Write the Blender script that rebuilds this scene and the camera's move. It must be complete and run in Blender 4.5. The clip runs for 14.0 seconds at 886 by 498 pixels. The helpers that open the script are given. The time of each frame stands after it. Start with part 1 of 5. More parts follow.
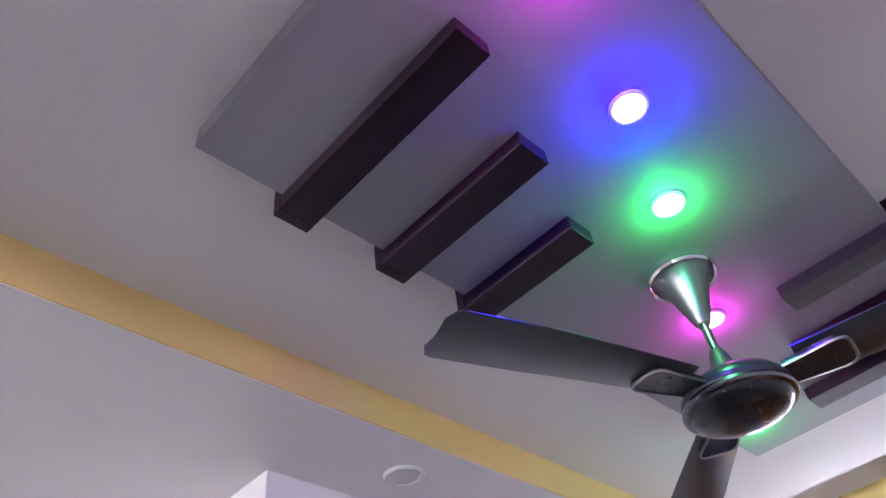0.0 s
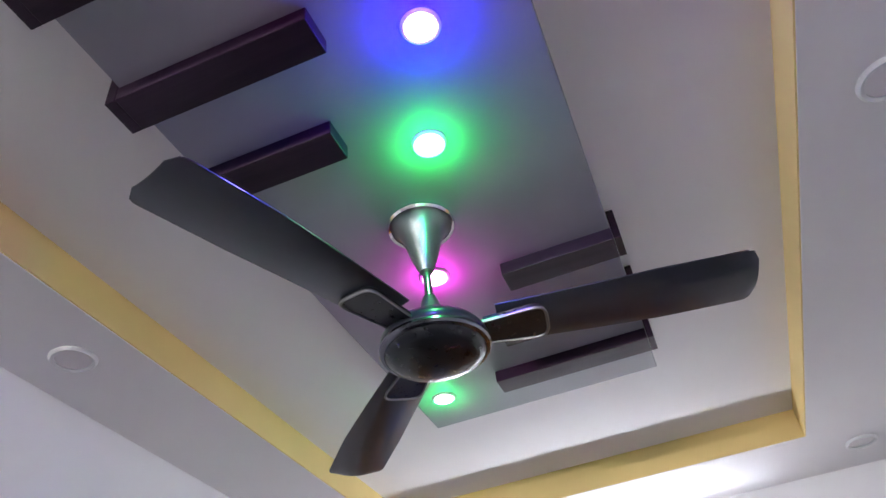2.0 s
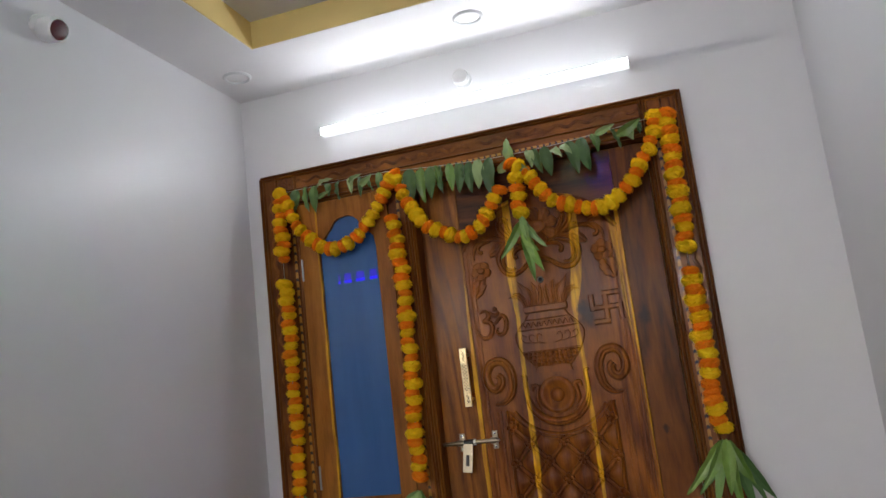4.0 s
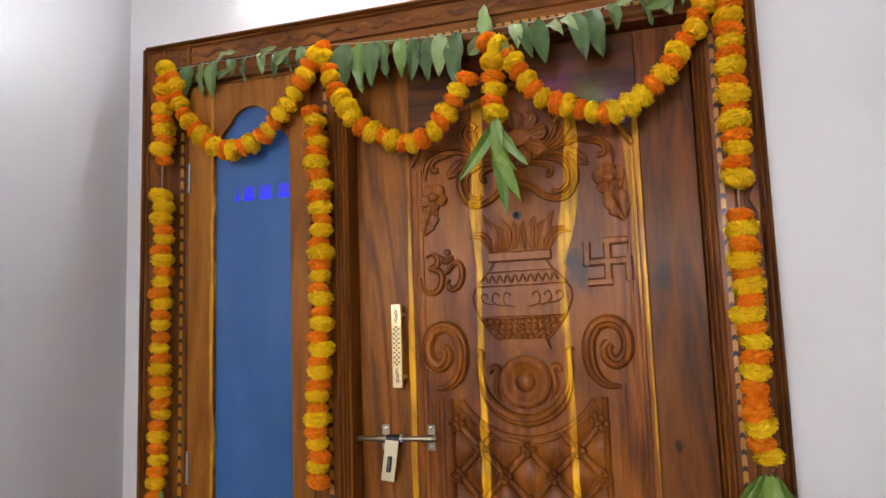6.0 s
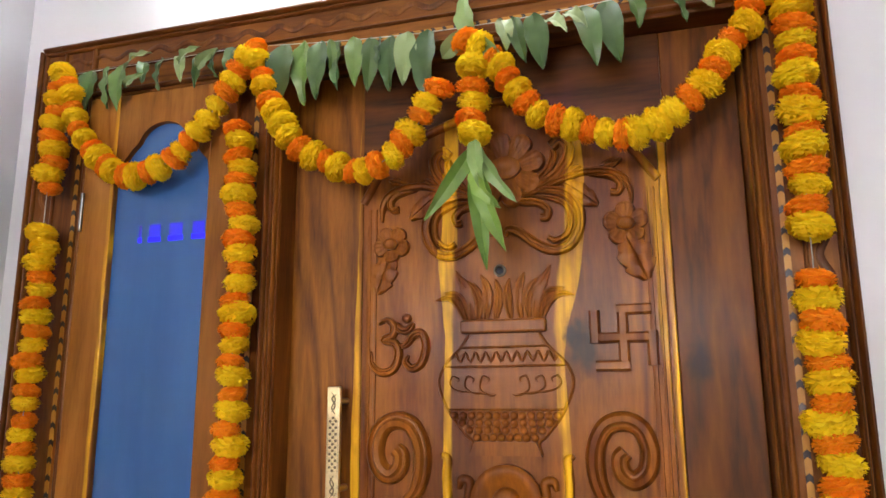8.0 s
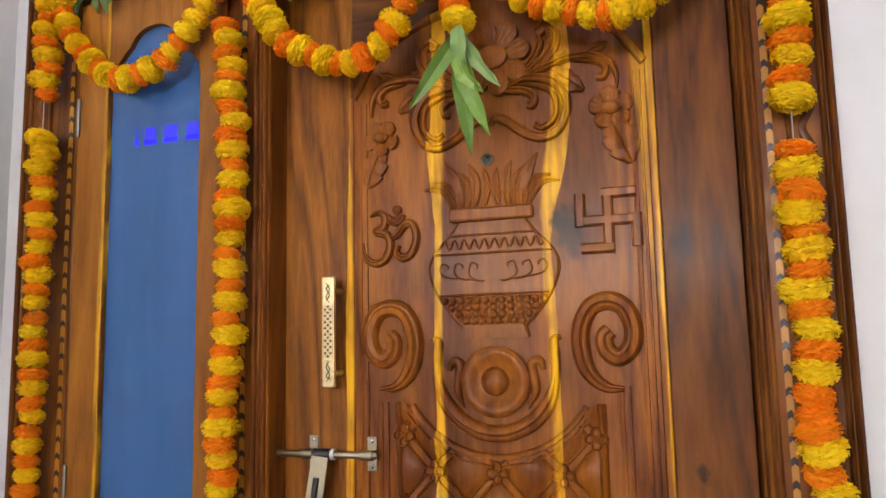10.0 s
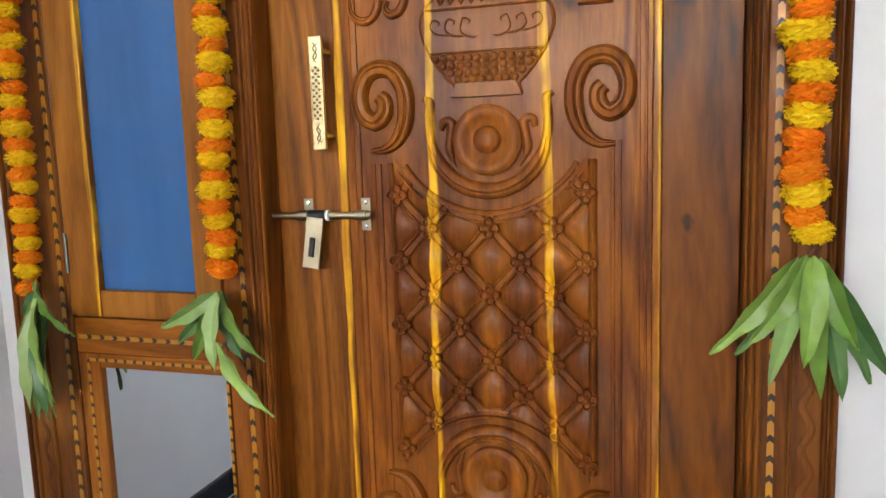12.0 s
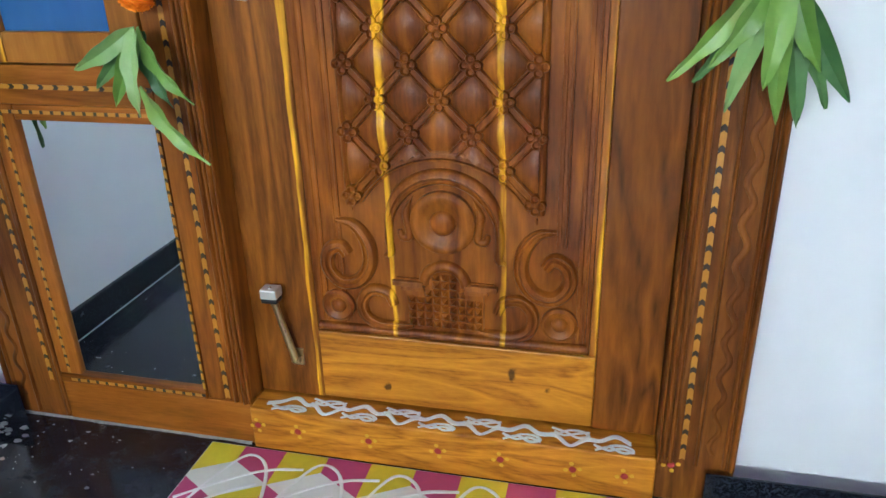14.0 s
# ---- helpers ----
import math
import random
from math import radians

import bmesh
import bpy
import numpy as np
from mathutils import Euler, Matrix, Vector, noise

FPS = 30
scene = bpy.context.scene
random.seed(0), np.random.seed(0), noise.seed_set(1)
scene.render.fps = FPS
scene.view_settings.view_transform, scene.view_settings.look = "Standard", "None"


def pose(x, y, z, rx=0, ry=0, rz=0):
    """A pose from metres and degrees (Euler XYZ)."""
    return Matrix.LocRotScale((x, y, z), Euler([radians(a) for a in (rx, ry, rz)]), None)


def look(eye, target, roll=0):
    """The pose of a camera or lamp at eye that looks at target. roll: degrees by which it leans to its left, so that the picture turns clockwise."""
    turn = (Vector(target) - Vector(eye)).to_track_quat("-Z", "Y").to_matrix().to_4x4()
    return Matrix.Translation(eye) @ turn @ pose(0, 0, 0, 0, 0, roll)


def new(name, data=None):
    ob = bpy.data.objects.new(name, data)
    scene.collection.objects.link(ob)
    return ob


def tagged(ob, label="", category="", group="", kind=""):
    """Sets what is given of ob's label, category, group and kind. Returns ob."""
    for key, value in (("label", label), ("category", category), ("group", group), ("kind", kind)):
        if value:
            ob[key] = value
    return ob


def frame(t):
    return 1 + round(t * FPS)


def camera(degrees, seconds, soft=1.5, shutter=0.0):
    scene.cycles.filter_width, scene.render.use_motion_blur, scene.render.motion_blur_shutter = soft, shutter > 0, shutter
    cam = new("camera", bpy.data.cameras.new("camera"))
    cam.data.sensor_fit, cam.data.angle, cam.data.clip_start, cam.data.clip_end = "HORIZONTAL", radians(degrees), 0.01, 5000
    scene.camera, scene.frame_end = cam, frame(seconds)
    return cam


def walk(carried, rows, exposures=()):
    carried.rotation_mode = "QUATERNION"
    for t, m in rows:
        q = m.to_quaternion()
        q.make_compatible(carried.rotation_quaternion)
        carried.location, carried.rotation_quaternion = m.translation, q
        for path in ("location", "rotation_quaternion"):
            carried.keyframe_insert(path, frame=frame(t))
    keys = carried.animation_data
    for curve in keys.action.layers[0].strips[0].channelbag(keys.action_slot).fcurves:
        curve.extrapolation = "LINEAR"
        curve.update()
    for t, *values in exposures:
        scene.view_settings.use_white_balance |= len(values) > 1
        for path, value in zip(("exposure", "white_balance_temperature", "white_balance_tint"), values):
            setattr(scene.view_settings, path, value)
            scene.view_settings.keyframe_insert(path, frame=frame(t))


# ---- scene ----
cam = camera(61.6, 14.0)
PATH = [
    (0, (1.378, -3.184, 1.552), (0.445, -2.097, 2.949), -8.8),
    (0.5, (1.39, -3.18, 1.552), (0.662, -2.082, 3.057), -12.2),
    (1, (1.378, -3.167, 1.538), (0.835, -1.999, 3.069), -12.2),
    (1.5, (1.349, -3.121, 1.512), (0.885, -1.823, 2.961), -9.8),
    (2, (1.33, -3.058, 1.479), (0.895, -1.595, 2.771), -7.9),
    (2.5, (1.366, -3.0, 1.434), (0.911, -1.389, 2.528), -6.6),
    (3, (1.462, -2.928, 1.399), (0.946, -1.186, 2.235), -5.8),
    (3.5, (1.54, -2.827, 1.354), (0.977, -0.997, 1.934), -5.8),
    (4, (1.491, -2.596, 1.266), (0.929, -0.708, 1.612), -6.8),
    (4.1, (1.459, -2.553, 1.253), (0.909, -0.655, 1.562), -7.4),
    (6.3, (1.422, -1.612, 1.295), (0.827, 0.282, 1.533), -1.4),
    (6.5, (1.431, -1.517, 1.31), (0.838, 0.373, 1.584), -1.1),
    (7, (1.379, -1.35, 1.334), (0.813, 0.528, 1.723), -0.3),
    (7.2, (1.333, -1.289, 1.358), (0.784, 0.592, 1.758), -0.2),
    (9.3, (1.389, -1.3, 1.288), (0.762, 0.558, 1.678), -0.6),
    (9.5, (1.389, -1.298, 1.278), (0.766, 0.571, 1.625), -0.7),
    (10, (1.405, -1.282, 1.248), (0.773, 0.6, 1.491), -1.2),
    (10.5, (1.399, -1.281, 1.224), (0.774, 0.615, 1.339), -1.7),
    (11, (1.396, -1.294, 1.21), (0.758, 0.601, 1.212), -1.8),
    (11.5, (1.396, -1.291, 1.189), (0.755, 0.599, 1.061), -1.8),
    (12, (1.387, -1.285, 1.159), (0.786, 0.604, 0.893), -1.8),
    (12.5, (1.383, -1.267, 1.135), (0.826, 0.608, 0.721), -1.7),
    (13, (1.38, -1.254, 1.118), (0.858, 0.594, 0.562), -1.4),
    (13.5, (1.37, -1.241, 1.094), (0.887, 0.572, 0.4), -1.4),
    (14, (1.373, -1.246, 1.056), (0.934, 0.531, 0.249), -1.6),
]
EXPOSURES = [(0.0, 1.68, 6050, 23), (1.0, 1.74, 6050, 18), (1.5, 1.68, 6100, 15), (2.5, 1.36, 6250, 13), (4.1, 0.94, 6350, 9), (6.3, 1.86, 6450, 12), (9.3, 2.02, 6550, 12), (10.5, 2.16, 6550, 9), (12.0, 2.26, 6250, 4), (14.0, 2.38, 5250, -4)]
walk(cam, [(t, look(eye, target, roll)) for t, eye, target, roll in PATH], EXPOSURES)

# ---- light ----
world = bpy.data.worlds.new("night")
scene.world = world
world.use_nodes = True
world.node_tree.nodes["Background"].inputs[0].default_value = (0.02, 0.03, 0.07, 1)
world.node_tree.nodes["Background"].inputs[1].default_value = 0.3
TUBE, TUBE_FILL = 27.0, 150.0

# ---- plan, in metres: x along the door wall, y into it, z up ----
WALL_W, WALL_E, WALL_S = -0.082, 2.033, -7.6
OPEN_Y, ROOM_W = -2.27, -3.4      # the side wall ends here; beyond it lies the wider room
CEIL, CEIL_TOP, PANEL = 2.496, 2.600, 2.550
REC = (0.219, 1.720, -3.62, -0.397)


# ---- materials ----
def nodes_of(name):
    m = bpy.data.materials.new(name)
    m.use_nodes = True
    nt = m.node_tree
    return m, nt, nt.nodes["Principled BSDF"]


def add(nt, kind, **sets):
    n = nt.nodes.new(kind)
    for k, v in sets.items():
        if k in n.inputs:
            n.inputs[k].default_value = v
    return n


def coords(nt, scale=(1, 1, 1), space="Object"):
    tc = nt.nodes.new("ShaderNodeTexCoord")
    mp = nt.nodes.new("ShaderNodeMapping")
    mp.inputs["Scale"].default_value = scale
    nt.links.new(tc.outputs[space], mp.inputs["Vector"])
    return mp.outputs["Vector"]


def ramp(nt, fac, stops):
    r = nt.nodes.new("ShaderNodeValToRGB")
    el = r.color_ramp.elements
    while len(el) < len(stops):
        el.new(0.5)
    for e, (p, c) in zip(el, stops):
        e.position, e.color = p, (*c, 1)
    nt.links.new(fac, r.inputs[0])
    return r.outputs[0]


def bump(nt, b, height, strength, distance=0.002):
    n = add(nt, "ShaderNodeBump", Strength=strength, Distance=distance)
    nt.links.new(height, n.inputs["Height"])
    nt.links.new(n.outputs[0], b.inputs["Normal"])


def paint(name, c, rough=0.5, mottle=0.06, vary=0.07, grain=220, coat=0.0, relief=0.25, spec=0.5):
    """Rolled wall or ceiling paint: a faint mottle and an orange-peel relief."""
    m, nt, b = nodes_of(name)
    v = coords(nt)
    big = add(nt, "ShaderNodeTexNoise", Scale=1.7, Detail=5.0, Roughness=0.6)
    fine = add(nt, "ShaderNodeTexNoise", Scale=grain, Detail=3.0)
    nt.links.new(v, big.inputs["Vector"])
    nt.links.new(v, fine.inputs["Vector"])
    lo = tuple(q * (1 - mottle) for q in c)
    nt.links.new(ramp(nt, big.outputs["Fac"], [(0.3, lo), (0.7, c)]), b.inputs["Base Color"])
    rr = nt.nodes.new("ShaderNodeMapRange")
    rr.inputs["To Min"].default_value, rr.inputs["To Max"].default_value = rough - vary, rough + vary
    nt.links.new(big.outputs["Fac"], rr.inputs["Value"])
    nt.links.new(rr.outputs[0], b.inputs["Roughness"])
    b.inputs["Specular IOR Level"].default_value = spec
    b.inputs["Coat Weight"].default_value = coat
    bump(nt, b, fine.outputs["Fac"], relief, 0.0006)
    return m


def plain(name, c, rough=0.4, metal=0.0, wear=0.1, scale=60, coat=0.0, relief=0.1):
    m, nt, b = nodes_of(name)
    v = coords(nt)
    n = add(nt, "ShaderNodeTexNoise", Scale=scale, Detail=6.0, Roughness=0.65)
    nt.links.new(v, n.inputs["Vector"])
    lo = tuple(q * (1 - 2 * wear) for q in c)
    nt.links.new(ramp(nt, n.outputs["Fac"], [(0.25, lo), (0.75, c)]), b.inputs["Base Color"])
    rr = nt.nodes.new("ShaderNodeMapRange")
    rr.inputs["To Min"].default_value, rr.inputs["To Max"].default_value = max(rough - wear, 0.02), rough + wear
    nt.links.new(n.outputs["Fac"], rr.inputs["Value"])
    nt.links.new(rr.outputs[0], b.inputs["Roughness"])
    b.inputs["Metallic"].default_value = metal
    b.inputs["Coat Weight"].default_value = coat
    if relief:
        bump(nt, b, n.outputs["Fac"], relief, 0.0005)
    return m


def glow(name, c, strength, body=0.8):
    m, nt, b = nodes_of(name)
    b.inputs["Base Color"].default_value = (body, body, body, 1)
    b.inputs["Emission Color"].default_value = (*c, 1)
    b.inputs["Emission Strength"].default_value = strength
    return m


def wood(name, dark, mid, pale, across="x", coat=0.14, gloss=0.2, swirl=0.6, stretch=9.0, scale=7.0, warm=0.55, shift=1.0):
    """Varnished teak: long wandering grain along z (or x), darker veins, a few pale sapwood streaks, clear coat."""
    dark, mid, pale = ((q[0], q[1] * (0.86 + 0.14 * warm), q[2] * warm) for q in (dark, mid, pale))
    m, nt, b = nodes_of(name)
    s = (1, 1, 1 / stretch) if across == "x" else (1 / stretch, 1, 1)
    v = coords(nt, s)
    oi = nt.nodes.new("ShaderNodeObjectInfo")
    sh = nt.nodes.new("ShaderNodeVectorMath")
    sh.operation = "MULTIPLY_ADD"
    comb = nt.nodes.new("ShaderNodeCombineXYZ")
    for i in range(3):
        nt.links.new(oi.outputs["Random"], comb.inputs[i])
    nt.links.new(comb.outputs[0], sh.inputs[0])
    sh.inputs[1].default_value = (7.0 * shift, 3.0 * shift, 5.0 * shift)
    nt.links.new(v, sh.inputs[2])
    v = sh.outputs[0]
    broad = add(nt, "ShaderNodeTexNoise", Scale=scale, Detail=3.0, Roughness=0.55, Distortion=swirl)
    nt.links.new(v, broad.inputs["Vector"])
    rings = nt.nodes.new("ShaderNodeMath")
    rings.operation = "MULTIPLY"
    rings.inputs[1].default_value = 6.0
    nt.links.new(broad.outputs["Fac"], rings.inputs[0])
    saw = nt.nodes.new("ShaderNodeMath")
    saw.operation = "PINGPONG"
    saw.inputs[1].default_value = 0.5
    nt.links.new(rings.outputs[0], saw.inputs[0])
    fine = add(nt, "ShaderNodeTexNoise", Scale=scale * 28, Detail=4.0, Roughness=0.6)
    nt.links.new(v, fine.inputs["Vector"])
    mixv = nt.nodes.new("ShaderNodeMath")
    mixv.operation = "MULTIPLY_ADD"
    mixv.inputs[1].default_value = 0.55
    nt.links.new(saw.outputs[0], mixv.inputs[0])
    fm = nt.nodes.new("ShaderNodeMath")
    fm.operation = "MULTIPLY"
    fm.inputs[1].default_value = 0.36
    nt.links.new(fine.outputs["Fac"], fm.inputs[0])
    nt.links.new(fm.outputs[0], mixv.inputs[2])
    col = ramp(nt, mixv.outputs[0], [(0.06, dark), (0.27, mid), (0.53, pale)])
    blot = add(nt, "ShaderNodeTexNoise", Scale=scale * 0.5, Detail=2.0)
    nt.links.new(v, blot.inputs["Vector"])
    mx = nt.nodes.new("ShaderNodeMix")
    mx.data_type, mx.blend_type = "RGBA", "MULTIPLY"
    mx.inputs["Factor"].default_value = 1.0
    nt.links.new(col, mx.inputs["A"])
    nt.links.new(ramp(nt, blot.outputs["Fac"], [(0.3, (0.62, 0.55, 0.5)), (0.65, (1.1, 1.1, 1.1))]), mx.inputs["B"])
    nt.links.new(mx.outputs["Result"], b.inputs["Base Color"])
    b.inputs["Roughness"].default_value = 0.46
    b.inputs["Specular IOR Level"].default_value = 0.14
    b.inputs["Coat Weight"].default_value = coat
    b.inputs["Coat Roughness"].default_value = gloss
    bump(nt, b, mixv.outputs[0], 0.12, 0.0008)
    return m


M_WALL = paint("white_wall_paint", (0.81, 0.808, 0.825), rough=0.38, mottle=0.04, vary=0.02)
M_CEIL = paint("white_ceiling_paint", (0.84, 0.82, 0.83), rough=0.7, mottle=0.05, relief=0.15)
M_YELLOW = paint("yellow_cove_paint", (0.80, 0.60, 0.24), rough=0.6, mottle=0.12, relief=0.2)
M_PANEL = paint("grey_panel_paint", (0.31, 0.31, 0.36), rough=0.55, mottle=0.05, relief=0.15)
# Dark laminate with the violet cast of the coloured LEDs mixed into its colour.
M_BAR = wood("dark_laminate_led_cast", (0.011, 0.005, 0.014), (0.022, 0.010, 0.026), (0.034, 0.018, 0.038), across="z", gloss=0.3, stretch=14, warm=1.0)
M_CANOPY = plain("satin_grey_enamel", (0.24, 0.27, 0.28), 0.36, metal=0.85, wear=0.05, relief=0.0)
M_HUB_RING = plain("gunmetal_ring", (0.20, 0.21, 0.25), 0.2, metal=1.0, wear=0.05, relief=0.0)
M_TEAK = wood("teak_frame", (0.075, 0.022, 0.005), (0.2, 0.064, 0.012), (0.34, 0.125, 0.022))
M_TEAK_H = wood("teak_rail", (0.12, 0.038, 0.006), (0.27, 0.09, 0.013), (0.42, 0.16, 0.028), across="z")
M_INLAY_D = plain("dark_inlay", (0.025, 0.012, 0.008), 0.35, coat=0.3)
M_INLAY_L = plain("pale_inlay", (0.50, 0.215, 0.014), 0.35, coat=0.3)
M_FAN = plain("fan_grey_enamel", (0.038, 0.045, 0.066), 0.33, metal=0.35, wear=0.06, coat=0.5)
M_FAN_HUB = plain("fan_dark_hub", (0.02, 0.024, 0.03), 0.28, metal=0.4, wear=0.03, coat=0.35, relief=0.0)
M_CHROME = plain("chrome_trim", (0.72, 0.74, 0.76), 0.12, metal=1.0, wear=0.05, relief=0.0)
M_SATIN = plain("satin_nickel", (0.34, 0.36, 0.37), 0.33, metal=1.0, wear=0.06, relief=0.0)
M_BRASS = plain("antique_brass", (0.74, 0.60, 0.34), 0.30, metal=1.0, wear=0.1, scale=150)
M_STEEL = plain("brushed_steel", (0.36, 0.31, 0.22), 0.36, metal=1.0, wear=0.08, scale=150)
M_ENGRAVE = plain("tarnished_engraving", (0.20, 0.155, 0.09), 0.45, metal=0.7, wear=0.1, scale=150)
M_NICKEL = plain("pale_nickel_cap", (0.74, 0.72, 0.66), 0.5, metal=0.6, wear=0.06, relief=0.0)
M_BLACK = plain("black_plastic", (0.012, 0.012, 0.014), 0.4)
M_WHITE = plain("white_plastic", (0.80, 0.80, 0.80), 0.35, wear=0.03)
M_RED = plain("dark_red_cap", (0.10, 0.012, 0.014), 0.3)
M_TUBE = glow("tube_light_diffuser", (0.93, 0.96, 1.0), TUBE)
M_TUBE2 = glow("fill_tube_diffuser", (1.0, 0.94, 0.88), TUBE_FILL)


def granite(name="black_granite", dusty=0.34):
    m, nt, b = nodes_of(name)
    v = coords(nt)
    n = add(nt, "ShaderNodeTexNoise", Scale=240.0, Detail=4.0, Roughness=0.7)
    d = add(nt, "ShaderNodeTexNoise", Scale=11.0, Detail=9.0, Roughness=0.72)
    for q in (n, d):
        nt.links.new(v, q.inputs["Vector"])
    base = ramp(nt, n.outputs["Fac"], [(0.44, (0.006, 0.008, 0.013)), (0.62, (0.015, 0.018, 0.027)), (0.80, (0.09, 0.095, 0.11))])
    mx = nt.nodes.new("ShaderNodeMix")
    mx.data_type = "RGBA"
    nt.links.new(base, mx.inputs["A"])
    mx.inputs["B"].default_value = (0.22, 0.21, 0.20, 1)
    nt.links.new(ramp(nt, d.outputs["Fac"], [(0.50, (0, 0, 0)), (0.62, (0.27 * dusty,) * 3), (0.78, (dusty,) * 3)]), mx.inputs["Factor"])
    nt.links.new(mx.outputs["Result"], b.inputs["Base Color"])
    nt.links.new(ramp(nt, d.outputs["Fac"], [(0.4, (0.08, 0.08, 0.08)), (0.75, (0.35, 0.35, 0.35))]), b.inputs["Roughness"])
    return m


M_GRANITE = granite()
M_SKIRT = granite("black_granite_skirting", 0.05)


# ---- helpers for meshes ----
def part(name, bm, material, parent=None, label="", smooth=False, kind="", category="", group=""):
    me = bpy.data.meshes.new(name)
    bmesh.ops.recalc_face_normals(bm, faces=bm.faces)
    bm.to_mesh(me)
    bm.free()
    for q in (material if isinstance(material, (list, tuple)) else [material]):
        me.materials.append(q)
    if smooth:
        me.polygons.foreach_set("use_smooth", [True] * len(me.polygons))
        me.set_sharp_from_angle(angle=radians(40))
    ob = new(name, me)
    if parent is not None:
        ob.parent = parent
        ob.matrix_parent_inverse = parent.matrix_basis.inverted()
    return tagged(ob, label, category, group, kind)


def thing(name, at, label, category, group="", kind=""):
    ob = new(name)
    ob.empty_display_size = 0.05
    ob.matrix_basis = Matrix.Translation(at)
    return tagged(ob, label, category, group, kind)


def box(x0, x1, y0, y1, z0, z1, bevel=0.0, bm=None, seg=2):
    bm = bm or bmesh.new()
    v = bmesh.ops.create_cube(bm, size=1)["verts"]
    for q in v:
        q.co = Vector(((x0 + x1) / 2 + q.co.x * (x1 - x0), (y0 + y1) / 2 + q.co.y * (y1 - y0), (z0 + z1) / 2 + q.co.z * (z1 - z0)))
    if bevel:
        es = list({e for q in v for e in q.link_edges})
        bmesh.ops.bevel(bm, geom=es, offset=bevel, segments=seg, affect="EDGES", profile=0.5)
    return bm


def lathe(profile, n=40, m=None, bm=None):
    """A turned body: profile of (radius, height) about z, then moved by m."""
    bm = bm or bmesh.new()
    m = m or Matrix()
    rings = []
    for r, h in profile:
        if r < 1e-6:
            rings.append([bm.verts.new(m @ Vector((0, 0, h)))])
        else:
            rings.append([bm.verts.new(m @ Vector((r * math.cos(2 * math.pi * i / n), r * math.sin(2 * math.pi * i / n), h))) for i in range(n)])
    for a, b in zip(rings, rings[1:]):
        for i in range(n):
            j = (i + 1) % n
            if len(a) == 1 and len(b) == 1:
                continue
            if len(a) == 1:
                bm.faces.new((a[0], b[i], b[j]))
            elif len(b) == 1:
                bm.faces.new((a[i], a[j], b[0]))
            else:
                bm.faces.new((a[i], a[j], b[j], b[i]))
    return bm


def prism(outline, y0, y1, bm=None):
    """A solid from a closed outline in x and z, from depth y0 to y1."""
    bm = bm or bmesh.new()
    a = [bm.verts.new((x, y0, z)) for x, z in outline]
    b = [bm.verts.new((x, y1, z)) for x, z in outline]
    bm.faces.new(a)
    bm.faces.new(list(reversed(b)))
    n = len(outline)
    for i in range(n):
        j = (i + 1) % n
        bm.faces.new((a[i], b[i], b[j], a[j]))
    return bm


FACE_UP = Matrix.Rotation(radians(90), 4, "X")     # turned bodies that look out of the door wall, towards -y


# ---- structure ----
bm = box(WALL_W - 0.2, 0.0, 0, 0.2, 0, 2.75)
box(1.63, WALL_E + 0.2, 0, 0.2, 0, 2.75, bm=bm)
box(0.0, 1.63, 0, 0.2, 2.145, 2.75, bm=bm)
box(0.0, 1.63, 0.19, 0.2, 0, 2.145, bm=bm)
part("wall_north", bm, M_WALL, label="smooth white painted wall round the wooden entrance door", category="wall", kind="structure")
part("wall_west", box(WALL_W - 0.2, WALL_W, OPEN_Y, 0, 0, 2.75), M_WALL, label="glossy white painted side wall", category="wall", kind="structure")
part("wall_east", box(WALL_E, WALL_E + 0.2, WALL_S, 0, 0, 2.75), M_WALL, label="glossy white painted side wall", category="wall", kind="structure")
part("wall_south", box(ROOM_W - 0.2, WALL_E + 0.2, WALL_S - 0.2, WALL_S, 0, 2.75), M_WALL, label="plain white wall closing the room", category="wall", kind="structure")
part("wall_room_north", box(ROOM_W - 0.2, WALL_W - 0.2005, OPEN_Y, OPEN_Y + 0.2, 0, 2.75), M_WALL, label="plain white wall of the wider room", category="wall", kind="structure")
part("wall_room_west", box(ROOM_W - 0.2, ROOM_W, WALL_S, OPEN_Y, 0, 2.75), M_WALL, label="plain white wall of the wider room", category="wall", kind="structure")
part("floor", box(ROOM_W - 0.2, WALL_E + 0.2, WALL_S - 0.2, 0.2, -0.1, 0), M_GRANITE, label="polished black granite floor, dusty by the door", category="floor", kind="structure")
x0, x1, y0, y1 = REC
bm = box(WALL_W, x0, OPEN_Y, 0, CEIL, CEIL_TOP)
box(ROOM_W, x0, WALL_S, OPEN_Y, CEIL, CEIL_TOP, bm=bm)
box(x1, WALL_E, WALL_S, 0, CEIL, CEIL_TOP, bm=bm)
box(x0, x1, y1, 0, CEIL, CEIL_TOP, bm=bm)
box(x0, x1, WALL_S, y0, CEIL, CEIL_TOP, bm=bm)
box(ROOM_W, WALL_E, WALL_S, 0, CEIL_TOP, CEIL_TOP + 0.13, bm=bm)
part("ceiling", bm, M_CEIL, label="white plaster false ceiling with a recessed tray", category="ceiling", kind="structure")
bm = box(x0, x0 + 0.004, y0, y1, CEIL + 0.002, CEIL_TOP)
box(x1 - 0.004, x1, y0, y1, CEIL + 0.002, CEIL_TOP, bm=bm)
box(x0 + 0.004, x1 - 0.004, y1 - 0.004, y1, CEIL + 0.002, CEIL_TOP, bm=bm)
box(x0 + 0.004, x1 - 0.004, y0, y0 + 0.004, CEIL + 0.002, CEIL_TOP, bm=bm)
part("trim", bm, M_YELLOW, label="yellow painted band round the ceiling recess", category="trim", kind="structure")
